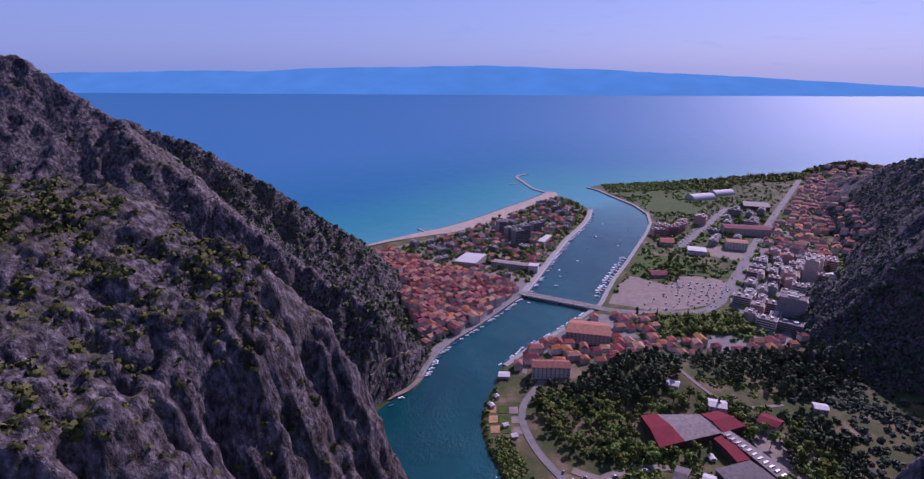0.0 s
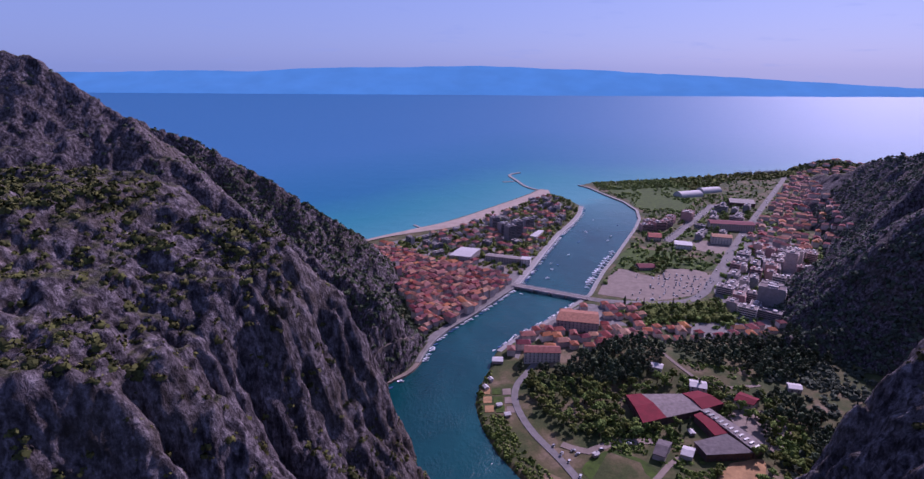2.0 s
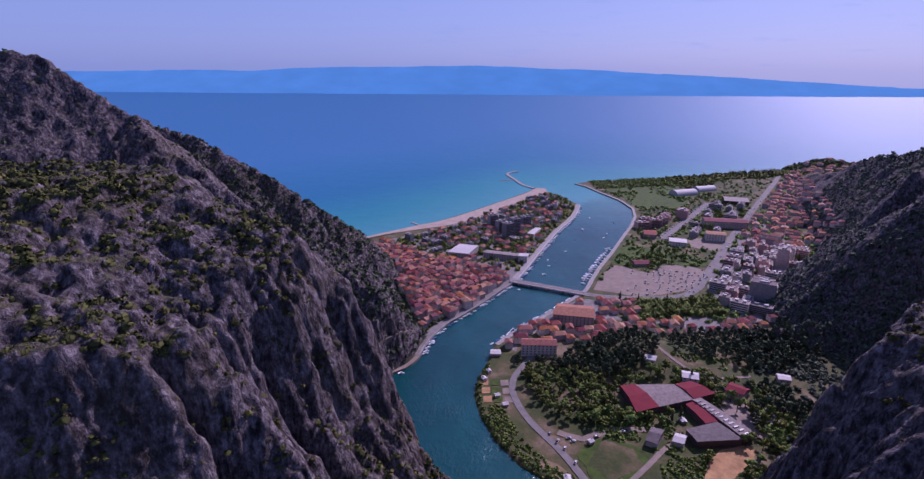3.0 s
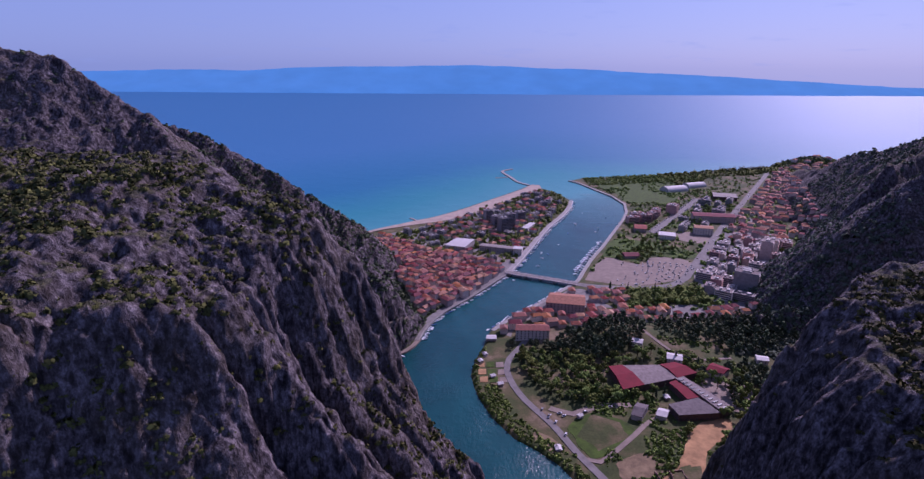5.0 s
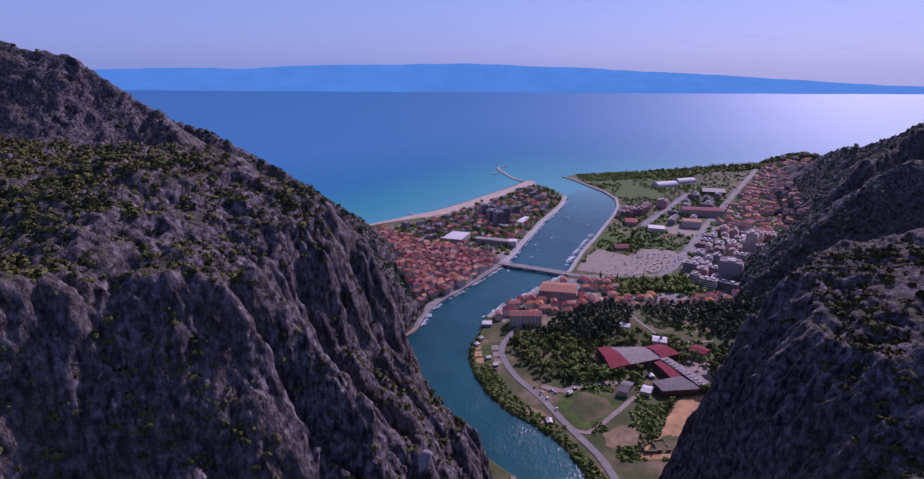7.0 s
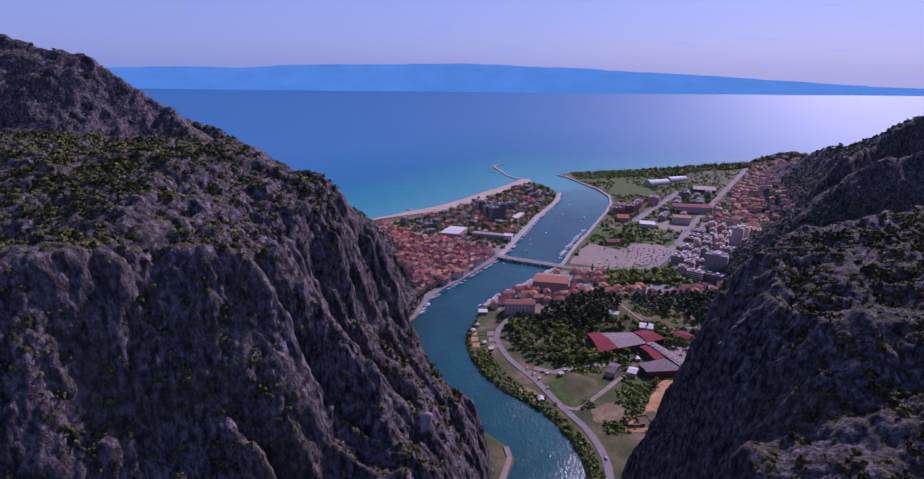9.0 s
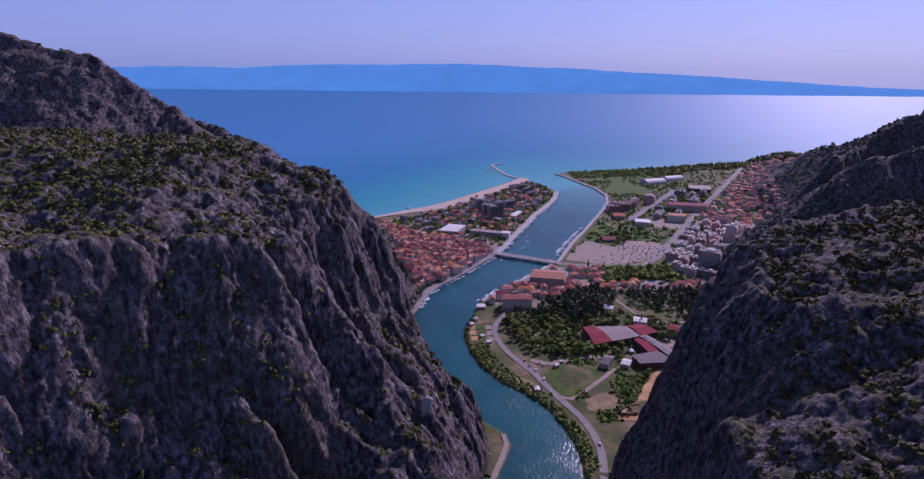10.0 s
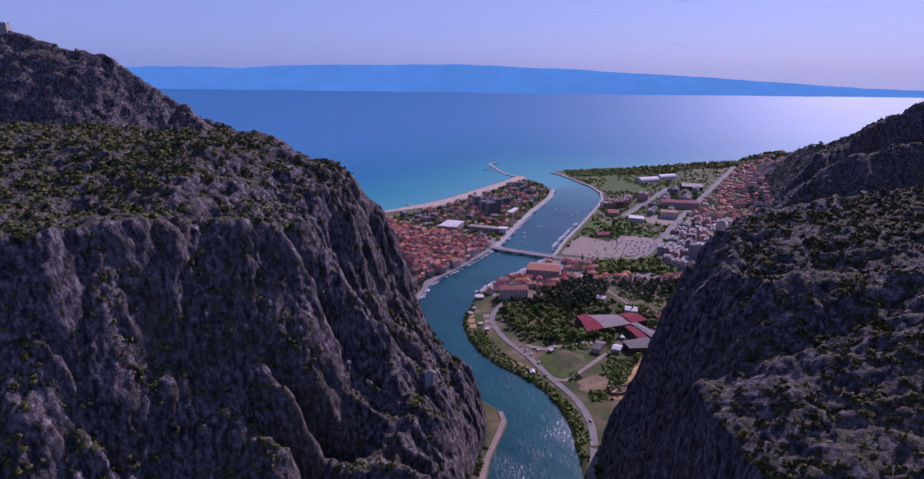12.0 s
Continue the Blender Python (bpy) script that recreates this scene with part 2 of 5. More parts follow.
DIRT = plain("bare_earth", (0.33, 0.19, 0.085), 0.35, 0.12, 0.95, relief=0.2)


# ---- mesh helpers ----
def mesh(name, verts, faces, mat, parent=None, label="", smooth=False):
    me = bpy.data.meshes.new(name)
    me.from_pydata([tuple(v) for v in verts], [], [tuple(f) for f in faces])
    for m in mat if isinstance(mat, (list, tuple)) else [mat]:
        me.materials.append(m)
    if smooth:
        me.shade_smooth()
    ob = new(name, me)
    if parent is not None:
        ob.parent = parent
    if label:
        ob["label"] = label
    return ob


def boxes(*items):
    """Verts and faces of boxes (x0, y0, z0, x1, y1, z1)."""
    v, f = [], []
    for x0, y0, z0, x1, y1, z1 in items:
        n = len(v)
        v += [(x, y, z) for z in (z0, z1) for x, y in ((x0, y0), (x1, y0), (x1, y1), (x0, y1))]
        f += [(n + 3, n + 2, n + 1, n), (n + 4, n + 5, n + 6, n + 7)] + [(n + a, n + (a + 1) % 4, n + 4 + (a + 1) % 4, n + 4 + a) for a in range(4)]
    return v, f


def slab(points, z0, z1):
    """A prism over a plan outline, run anticlockwise; z1 may be a function of x and y."""
    n = len(points)
    if sum(points[i - 1][0] * points[i][1] - points[i][0] * points[i - 1][1] for i in range(n)) < 0:
        points = points[::-1]
    v = [(x, y, z(x, y) if callable(z) else z) for z in (z0, z1) for x, y in points]
    return v, [tuple(range(n - 1, -1, -1)), tuple(range(n, 2 * n))] + [(i, (i + 1) % n, n + (i + 1) % n, n + i) for i in range(n)]


def softened(points, step=4.0, stir=1.2):
    """A plan outline with rounded, uneven edges."""
    p = [tuple(q) for q in points]
    ring = curve_points(p[-1:] + p + p[:1], step)
    d = np.hypot(ring[:, 0] - p[0][0], ring[:, 1] - p[0][1])
    first = int(np.argmin(d[: len(d) // 2]))
    ring = ring[first : first + int(np.argmin(d[len(d) // 2 :])) + len(d) // 2 - first]
    return [(float(x + stir * lumps(x, y, 9, 3)), float(y + stir * lumps(x, y, 9, 5))) for x, y in ring]


def curve_points(points, step):
    """A smooth line through the points, in steps of about that many metres."""
    p = np.array(points, float)
    p = np.vstack([2 * p[0] - p[1], p, 2 * p[-1] - p[-2]])
    out = []
    for i in range(1, len(p) - 2):
        a, b, c, d = p[i - 1 : i + 3]
        n = max(1, int(np.linalg.norm(c - b) / step))
        for s in np.arange(n)[:, None] / n:
            out.append((b + 0.5 * s * (c - a + s * (2 * a - 5 * b + 4 * c - d + s * (3 * (b - c) + d - a)))))
    return np.vstack(out + [p[-2]])


def ribbon(points, width, z0, z1, step=8.0):
    """A band of that width along a line, from z0 to z1; z1 may be a function of x and y."""
    p = curve_points(points, step)
    d = np.gradient(p, axis=0)
    side = np.stack([-d[:, 1], d[:, 0]], 1) / np.linalg.norm(d, axis=1)[:, None] * width / 2
    v, f = [], []
    for q, s in zip(p, side):
        for z, k in ((z0, 1), (z0, -1), (z1, -1), (z1, 1)):
            x, y = q + k * s
            v.append((x, y, z(*q) if callable(z) else z))
    for i in range(len(p) - 1):
        a, b = 4 * i, 4 * i + 4
        f += [(a + k, a + (k + 1) % 4, b + (k + 1) % 4, b + k) for k in range(4)]
    return v, [g[::-1] for g in f] + [(0, 1, 2, 3), tuple(len(v) - k for k in (1, 2, 3, 4))]


# ---- the lie of the land ----
def cells(x, y, seed):
    h = (x * 374761393 + y * 668265263 + seed * 974711) & 0xFFFFFFFF
    h = ((h ^ (h >> 13)) * 1274126177) & 0xFFFFFFFF
    return (h ^ (h >> 16)) / 4294967296.0


def lumps(x, y, size, seed=0):
    """Smooth noise from -1 to 1 with lumps of that size."""
    x, y = np.asarray(x, float) / size, np.asarray(y, float) / size
    i, j = np.floor(x).astype(np.int64), np.floor(y).astype(np.int64)
    u, v = x - i, y - j
    u, v = u * u * u * (u * (6 * u - 15) + 10), v * v * v * (v * (6 * v - 15) + 10)
    a = cells(i, j, seed) * (1 - u) + cells(i + 1, j, seed) * u
    b = cells(i, j + 1, seed) * (1 - u) + cells(i + 1, j + 1, seed) * u
    return 2 * (a * (1 - v) + b * v) - 1


def crags(x, y, size, seed=0, octaves=4):
    """Ridged noise from 0 to 1: sharp crests, round hollows."""
    out, gain, total = 0, 1.0, 0
    for k in range(octaves):
        out = out + gain * (1 - np.abs(lumps(x + 17 * k, y - 31 * k, size / 2**k, seed + k)))
        total, gain = total + gain, gain * 0.55
    return out / total


def knobs(p, size, seed=0):
    """Smooth noise in space from -1 to 1, with lumps of that size in x, y and z."""
    p = np.asarray(p, float) / np.asarray(size, float)
    i = np.floor(p).astype(np.int64)
    u = p - i
    u = u * u * (3 - 2 * u)
    out = 0
    for a in (0, 1):
        for b in (0, 1):
            for c in (0, 1):
                w = (u[:, 0] if a else 1 - u[:, 0]) * (u[:, 1] if b else 1 - u[:, 1]) * (u[:, 2] if c else 1 - u[:, 2])
                out = out + w * cells(i[:, 0] + a + 57 * (i[:, 2] + c), i[:, 1] + b - 113 * (i[:, 2] + c), seed)
    return 2 * out - 1


def line(v, *pairs):
    return np.interp(v, [p[0] for p in pairs], [p[1] for p in pairs])


def left_bank(y):
    low = line(y, (-900, 40), (-620, 34), (-540, 42), (-518, 47), (-495, 55), (-470, 64), (-455, 60), (-440, 45), (-400, 5), (-350, -35), (-300, -65), (-270, -74), (-254, -64), (-230, -46), (-216, -39), (-192, -35))
    high = line(y, (-192, -35), (-161, -26), (-129, -8), (-101, 13), (-66, 35), (-27, 59), (7, 81), (64, 103), (156, 136), (258, 175), (327, 208), (385, 232), (424, 244), (476, 256), (573, 228), (623, 191), (656, 172))
    return np.where(np.asarray(y) < -192, low, high)


def right_bank(y):
    low = line(y, (-900, 110), (-540, 117), (-487, 118), (-465, 117), (-445, 112), (-428, 105), (-408, 94), (-391, 78), (-376, 60), (-348, 42), (-317, 30), (-300, 26), (-280, 23), (-261, 25), (-238, 31), (-219, 37), (-195, 41))
    high = line(y, (-195, 41), (-184, 45), (-169, 56), (-145, 74), (-98, 117), (-47, 158), (-23, 176), (8, 188), (67, 213), (135, 247), (224, 288), (308, 327), (373, 352), (445, 367), (525, 358), (596, 332), (682, 305), (711, 284))
    return np.where(np.asarray(y) < -195, low, high)


def coast(x):
    left = line(x, (-900, 0), (-500, 60), (-300, 120), (-202, 192), (-148, 248), (-96, 297), (-55, 332), (3, 404), (55, 478), (98, 538), (146, 609), (172, 656))
    right = line(x, (284, 711), (330, 752), (401, 770), (578, 816), (775, 889), (926, 930), (1100, 1005), (1475, 1104), (2600, 1500))
    return np.where(np.asarray(x) < 270, left, right)


def crest(x, y, points, slope):
    """The height of a ridge that runs along points (x, y, z) and falls away on both sides."""
    out = np.full(np.shape(x), -500.0)
    for (x0, y0, z0), (x1, y1, z1) in zip(points, points[1:]):
        dx, dy = x1 - x0, y1 - y0
        s = np.clip(((x - x0) * dx + (y - y0) * dy) / (dx * dx + dy * dy), 0, 1)
        far = np.hypot(x - x0 - s * dx, y - y0 - s * dy)
        out = np.maximum(out, z0 + s * (z1 - z0) - slope * far)
    return out


def trough(x, y, points):
    """The distance from a line in the plan."""
    return -crest(x, y, [(*p, 0) for p in points], 1.0)


GULLIES = (
    ([(-122, -592), (-116, -601), (-103, -608), (-84, -608), (-40, -604)], 16, 4.5),
    ([(-165, -634), (-139, -629), (-124, -626), (-106, -622), (-60, -622)], 20, 6.0),
    ([(-82, -570), (-60, -569), (-30, -570)], 11, 4.0),
    ([(-66, -532), (-44, -534), (-10, -536)], 10, 3.5),
    ([(-190, -668), (-150, -662), (-110, -652)], 20, 7.0),
)
RIDGES_BACK = (
    [(-900, -160, 365), (-569, -139, 333), (-449, -139, 307), (-356, -142, 248), (-318, -165, 226), (-250, -180, 174), (-179, -195, 124), (-120, -210, 97), (-80, -217, 78), (-48, -222, 44)],
    [(-560, -30, 268), (-420, -6, 219), (-300, -8, 178), (-230, -8, 138), (-188, -6, 108), (-163, 6, 74), (-136, 12, 30)],
    [(-320, -90, 165), (-190, -80, 82), (-120, -66, 32), (-84, -60, 4)],
)
RIDGES_EAST = (
    [(1000, 40, 360), (780, 40, 256), (698, 30, 214), (640, 0, 196), (575, -40, 180), (540, -50, 140), (516, -50, 80), (500, -50, 20)],
    [(1000, -110, 270), (650, -112, 202), (584, -114, 184), (545, -116, 168), (482, -150, 92), (440, -165, 42), (406, -174, 30), (333, -162, 6)],
    [(780, 100, 225), (800, 250, 160), (815, 400, 112), (870, 600, 60), (960, 800, 22)],
)


def lie(x, y):
    """Height of the land and the hill that it belongs to: 0 valley, 1 to 4 the hills."""
    x, y = np.asarray(x, float), np.asarray(y, float)
    dl, dr = left_bank(y) - x, x - right_bank(y)
    shore = np.where(dl > -40, np.minimum(dl, (coast(x) - y) * 0.75), np.minimum(dr, (coast(x) - y) * 0.9))
    shore = np.where(x > 270, np.minimum(dr, (coast(x) - y) * 0.9), shore)
    sand = np.where(x < 270, (coast(x) - y) * 0.045, 9)
    z = np.clip(np.minimum(shore * 0.6, sand), -4, 2.4)
    z = z + np.where(dr > 30, np.clip((-y - 150) / 60, 0, 1) * np.clip((dr - 30) / 60, 0, 1) * 3.0, 0)
    z = z + 14 * np.exp(-(((x - 195) / 60) ** 2 + ((y + 205) / 40) ** 2)) * np.clip(dr / 40, 0, 1)
    z = z + np.clip((x - 600) * 0.03, 0, 30) * np.clip(dr / 200, 0, 1) * np.clip((coast(x) - y) / 100, 0, 1)
    z = z + 26 * np.exp(-(((x - 1070) / 90) ** 2 + ((y - 945) / 34) ** 2))
    rough = 13 * (crags(x, y, 46, 3) - 0.55) + 9 * (crags(x, y, 17, 9, 2) - 0.5) + 3.5 * (crags(x, y, 7.5, 21, 1) - 0.5)
    # the near hill west of the river: a plateau that breaks off in a fluted face
    ribs = 17 * (crags(0.4 * x, y, 46, 43, 3) - 0.6) + 8 * (crags(0.45 * x + 0.2 * y, y, 17, 47, 2) - 0.5)
    d = dl - 4 + (0.7 * rough + 1.1 * ribs + 8 * lumps(x, y, 70, 5)) * np.clip((dl - 9) / 22, 0, 1)
    d = d + 6 * np.clip((-530 - y) / 40, 0, 1) * np.clip(dl / 60, 0, 1) + 9 * np.clip((y + 512) / 25, 0, 1) * np.clip((dl - 8) / 20, 0, 1)
    # gullies that cut into the face, each running down to the river
    for gully, deep, wide in GULLIES:
        d = d - deep * np.exp(-((trough(x, y, gully) / wide) ** 2)) * np.clip((dl - 14) / 20, 0, 1)
    a = line(d, (-2, -4), (0, 0), (2, 2.6), (8, 3), (11, 24), (34, 66), (56, 98), (73, 121), (87, 144), (99, 175), (107, 199), (120, 218), (146, 230), (166, 237), (188, 247), (420, 252), (700, 262))
    south = line(x, (-330, -705), (-250, -680), (-165, -640), (-147, -622), (-135, -606), (-116, -594), (-80, -574), (-40, -562), (40, -560))
    a = a - np.clip(y + 488 - 0.3 * np.clip(dl - 130, -60, 110), 0, 999) * 1.25 - np.clip(-522 - y, 0, 80) * 0.3 * np.clip(dl / 120, 0, 1)
    a = a - np.minimum(np.clip(south - y + 0.8 * rough, 0, 999) * 1.9, 150 + 0.2 * np.clip(south - y, 0, 999)) * np.clip((dl - 30) / 110, 0, 1)
    a = np.where(dl > -1, a + (9 * (crags(x, y, 30, 31) - 0.5) + 5 * (crags(x, y, 11, 33, 2) - 0.5)) * np.clip(dl / 60, 0, 1), -99)
    # the hill east of the river
    d = dr - 3 + 14 * np.clip((-525 - y) / 40, 0, 1) + (0.55 * rough + 0.7 * ribs + 4 * lumps(x, y, 60, 8)) * np.clip((dr - 14) / 16, 0, 1)
    c = line(d, (0, -6), (4, 2.4), (16, 3.2), (20, 24), (42, 74), (60, 150), (70, 178), (82, 192), (103, 198), (140, 204), (250, 212), (420, 235), (800, 300))
    buttress = line(d, (0, -6), (4, 2.4), (12, 5), (18, 90), (27, 142), (46, 150), (82, 166), (104, 176), (140, 196), (250, 210), (420, 235), (800, 300))
    c = c + (buttress - c) * np.clip((-600 - y) / 34, 0, 1)
    c = c - 11 * np.exp(-(((y + 575 + 0.2 * (x - 190)) / 26) ** 2)) * np.clip((dr - 40) / 40, 0, 1) * np.clip((150 - dr) / 40, 0, 1)
    c = np.minimum(c, 3.2 + line(y, (-640, 9), (-580, 6), (-545, 5)) * np.clip(dr - line(y, (-545, 10), (-520, 18), (-465, 25)), 0, 999))
    rim = line(x, (120, -500), (150, -504), (178, -511), (196, -514), (225, -496), (280, -484), (380, -462), (600, -430))
    c = c - np.clip(y - rim + 0.5 * rough, 0, 999) * 2.6 + (9 * (crags(x, y, 30, 37) - 0.5) + 5 * (crags(x, y, 11, 39, 2) - 0.5)) * np.clip(dr / 70, 0, 1)
    c = np.where(dr > 9, c, -99)
    b = np.maximum(np.maximum(crest(x, y, RIDGES_BACK[0], 1.05), crest(x, y, RIDGES_BACK[1], 1.0)), crest(x, y, RIDGES_BACK[2], 0.8)) + 1.0 * rough + 7 * lumps(x, y, 60, 12)
    b = np.where(dl > 4, np.minimum(b, 3 + 3.2 * np.clip(dl - 4 + 0.25 * rough, 0, 999)), -99)
    e = np.maximum(np.maximum(crest(x, y, RIDGES_EAST[0], 1.8), crest(x, y, RIDGES_EAST[1], 1.05)), crest(x, y, RIDGES_EAST[2], 1.1)) + 1.0 * rough + 7 * lumps(x, y, 70, 15)
    e = np.where(x > 260, e, -99)
    hills = np.stack([z, a, b, c, e])
    kind = hills.argmax(0)
    top = hills.max(0)
    top = np.where((kind > 0) & (shore < 0), np.minimum(top, np.maximum(shore * 0.6, -4)), top)
    return top, kind


KNOWN = {}


def height(x, y):
    if (x, y) not in KNOWN:
        KNOWN[x, y] = float(lie(np.array([x]), np.array([y]))[0][0])
    return KNOWN[x, y]


def spaced(*runs):
    return np.concatenate([np.arange(a, b, s) for a, b, s in runs])


def build_land():
    xs = spaced((-900, -450, 7), (-450, -220, 2.5), (-220, 60, 0.95), (60, 120, 2), (120, 290, 1.0), (290, 440, 2.5), (440, 900, 5), (900, 2640, 40))
    ys = spaced((-900, -770, 6), (-770, -700, 1.6), (-700, -455, 0.95), (-455, -120, 2.4), (-120, 60, 3.5), (60, 700, 6), (700, 1560, 15))
    gx, gy = np.meshgrid(xs, ys)
    z, kind = lie(gx, gy)
    w, h = len(xs), len(ys)
    quads = (np.arange(h - 1)[:, None] * w + np.arange(w - 1)).ravel()
    quads = np.stack([quads, quads + 1, quads + w + 1, quads + w], 1)
    flat, kinds = z.ravel(), kind.ravel()
    quads = quads[flat[quads].max(1) > -3.5]
    owner = np.sort(kinds[quads], 1)[:, 2]
    owner = np.where(flat[quads].max(1) < 4, 0, owner)
    points = np.stack([gx.ravel(), gy.ravel(), flat], 1)
    # weathered limestone: knobs, ledges and upright flutes that stand out from the face
    zx, zy = np.gradient(z, xs, axis=1).ravel(), np.gradient(z, ys, axis=0).ravel()
    out = np.stack([-zx, -zy, np.ones_like(zx)], 1)
    out /= np.linalg.norm(out, axis=1)[:, None]
    rocky = np.nonzero(np.isin(kinds, (1, 2, 3, 4)) & (flat > 5))[0]
    q = points[rocky]
    steep = np.clip((0.75 - out[rocky, 2]) / 0.4, 0, 1)
    fluted = 1 - np.abs(knobs(q + 1.5 * knobs(q, 7, 8)[:, None], (6.5, 6.5, 30), 1))
    relief = 3.0 * (fluted - 0.6) * (0.35 + 0.65 * steep) + 1.3 * (0.5 - np.abs(knobs(q, (4.4, 4.4, 8), 2))) * (0.5 + 0.5 * steep) + 1.1 * (0.5 - np.abs(knobs(q, (2.0, 2.0, 3.4), 3)))
    points[rocky] += out[rocky] * (relief * np.clip((q[:, 2] - 5) / 12, 0, 1))[:, None]
    names = (("ground", "valley floor of grass, gravel and bare earth", "ground"), ("limestone_hill", "grey limestone hill with a scrubby plateau and fluted cliff", "hill"),
             ("limestone_ridge", "steep grey limestone ridge running down to the old town", "hill"), ("limestone_cliff", "pale grey limestone cliff above the river road", "cliff"),
             ("wooded_ridge", "dark wooded ridge behind the apartment blocks", "hill"))
    for k, (name, label, category) in enumerate(names):
        mine = quads[owner == k]
        used, back = np.unique(mine, return_inverse=True)
        me = bpy.data.meshes.new(name)
        me.vertices.add(len(used))
        me.vertices.foreach_set("co", points[used].ravel())
        me.loops.add(4 * len(mine))
        me.loops.foreach_set("vertex_index", back.ravel().astype(np.int32))
        me.polygons.add(len(mine))
        me.polygons.foreach_set("loop_start", np.arange(len(mine), dtype=np.int32) * 4)
        me.update()
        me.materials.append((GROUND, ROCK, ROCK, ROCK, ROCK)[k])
        me.shade_smooth()
        tagged(new(name, me), label, category, kind="structure")


build_land()


def build_water():
    xs = spaced((-6000, -1000, 250), (-1000, 1000, 50), (1000, 6001, 250))
    ys = spaced((-900, 1300, 55), (1300, 3680, 60))
    gx, gy = np.meshgrid(xs, ys)
    z = 101 * np.clip((gy - 1300) / 2300, 0, 2) ** 1.5
    w, h = len(xs), len(ys)
    v = np.stack([gx.ravel(), gy.ravel(), z.ravel()], 1)
    f = [(r * w + c, r * w + c + 1, r * w + w + c + 1, r * w + w + c) for r in range(h - 1) for c in range(w - 1)]
    tagged(mesh("water", v, f, WATER, smooth=True), "calm blue sea and teal green river", "water", kind="structure")


build_water()


def build_island():
    xs = np.arange(-5600, 5601, 40.0)
    top = line(xs, (-5600, 215), (-3900, 250), (-2710, 272), (-1974, 269), (-1374, 303), (-600, 312), (0, 321), (867, 292), (1848, 246), (2480, 216), (3621, 160), (5600, 110))
    top = top + 5 * lumps(xs, xs * 0, 330, 2) + 2.5 * lumps(xs, xs * 0, 90, 4)
    v, rows = [], 9
    for r in range(rows):
        s = r / (rows - 1)
        y = 3585 + 365 * s + 12 * lumps(xs, xs * 0 + 500 * r, 260, 6)
        v += list(zip(xs * (0.9 + 0.07 * s), y, 88 + (300 + (top - 300) * 0.97 - 88) * s**0.85))
    n = len(xs)
    f = [(r * n + i, r * n + i + 1, r * n + n + i + 1, r * n + n + i) for r in range(rows - 1) for i in range(n - 1)]
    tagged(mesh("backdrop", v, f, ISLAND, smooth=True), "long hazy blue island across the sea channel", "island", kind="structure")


build_island()


# ---- quays, roads and open ground ----
def over(x, y, lift=0.15):
    return height(x, y) + lift


def along(bank, y0, y1, off, step=18):
    return [(float(bank(y)) + off, float(y)) for y in np.linspace(y0, y1, max(2, int(abs(y1 - y0) / step)))]


def setting(name, data, mat, label, category, smooth=False):
    return tagged(mesh(name, *data, mat, smooth=smooth), label, category, kind="structure")


HIGHWAY = [(166, -36), (200, -46), (246, -49), (302, -41), (337, -12), (358, 20), (422, 121), (517, 270), (661, 485), (780, 660), (893, 828), (985, 960)]
RIVER_ROAD = [(88, -205), (74, -231), (64, -250), (60, -273), (64, -298), (74, -325), (95, -362), (111, -398), (129, -434), (136, -465), (135, -490), (129, -518), (121, -545), (119, -600), (119, -700)]
STRIP = [(362, 222), (420, 305), (490, 405), (560, 505)]
FORK = [(113, -402), (126, -406), (145, -391), (162, -375), (174, -362), (186, -352)]
LANE = [(95, -338), (115, -347), (136, -337), (170, -333)]
PIER = [(170, 650), (144, 690), (126, 764), (109, 831), (116, 862), (142, 888)]
FOOTPATH = [(58, -458), (60, -470), (54, -490), (44, -518), (38, -545), (33, -580), (29, -640)]
setting("road", ribbon(HIGHWAY, 12, 0.5, lambda x, y: over(x, y, 0.3)), ASPHALT, "grey asphalt coast road from the bridge", "road")
setting("road", ribbon(RIVER_ROAD, 6.5, 0.5, lambda x, y: max(2.9, min(over(x, y, 0.3), 5.8))), ASPHALT, "grey asphalt road along the river bank", "road")
setting("road", ribbon(STRIP, 16, 0.5, 2.75), ASPHALT, "straight grey side street with parked cars", "road")
setting("road", ribbon(FORK, 4.5, 0.5, lambda x, y: over(x, y, 0.35)), PAVING, "pale gravel lane through the fields", "road")
setting("road", ribbon(LANE, 7, 0.5, lambda x, y: over(x, y, 0.3)), PAVING, "pale gravel yard lane beside the orchard", "road")
setting("road", ribbon([(205, -190), (216, -208), (230, -229), (246, -246), (270, -252), (300, -246)], 4, 0.5, lambda x, y: over(x, y, 0.4)), PAVING, "pale unpaved track on the knoll", "road")
setting("pavement", ribbon(FOOTPATH, 4.5, -2, 3.3), PAVING, "pale footpath at the foot of the cliff", "path")
setting("pavement", ribbon(along(left_bank, -212, 10, -4.5), 11, -3, 2.65), ASPHALT, "grey stone quay road along the old town", "quay")
setting("pavement", ribbon(along(left_bank, 8, 476, -3.5), 9, -3, 2.7), STONE, "pale stone promenade along the river", "quay")
setting("pavement", ribbon(along(left_bank, 8, 476, 1.3), 1.2, -3, 3.1), ROOF_WHITE, "white parapet wall of the promenade", "wall")
setting("pavement", ribbon(along(left_bank, -212, 8, 1.4), 0.9, -3, 3.0), STONE, "pale stone quay edge", "wall")
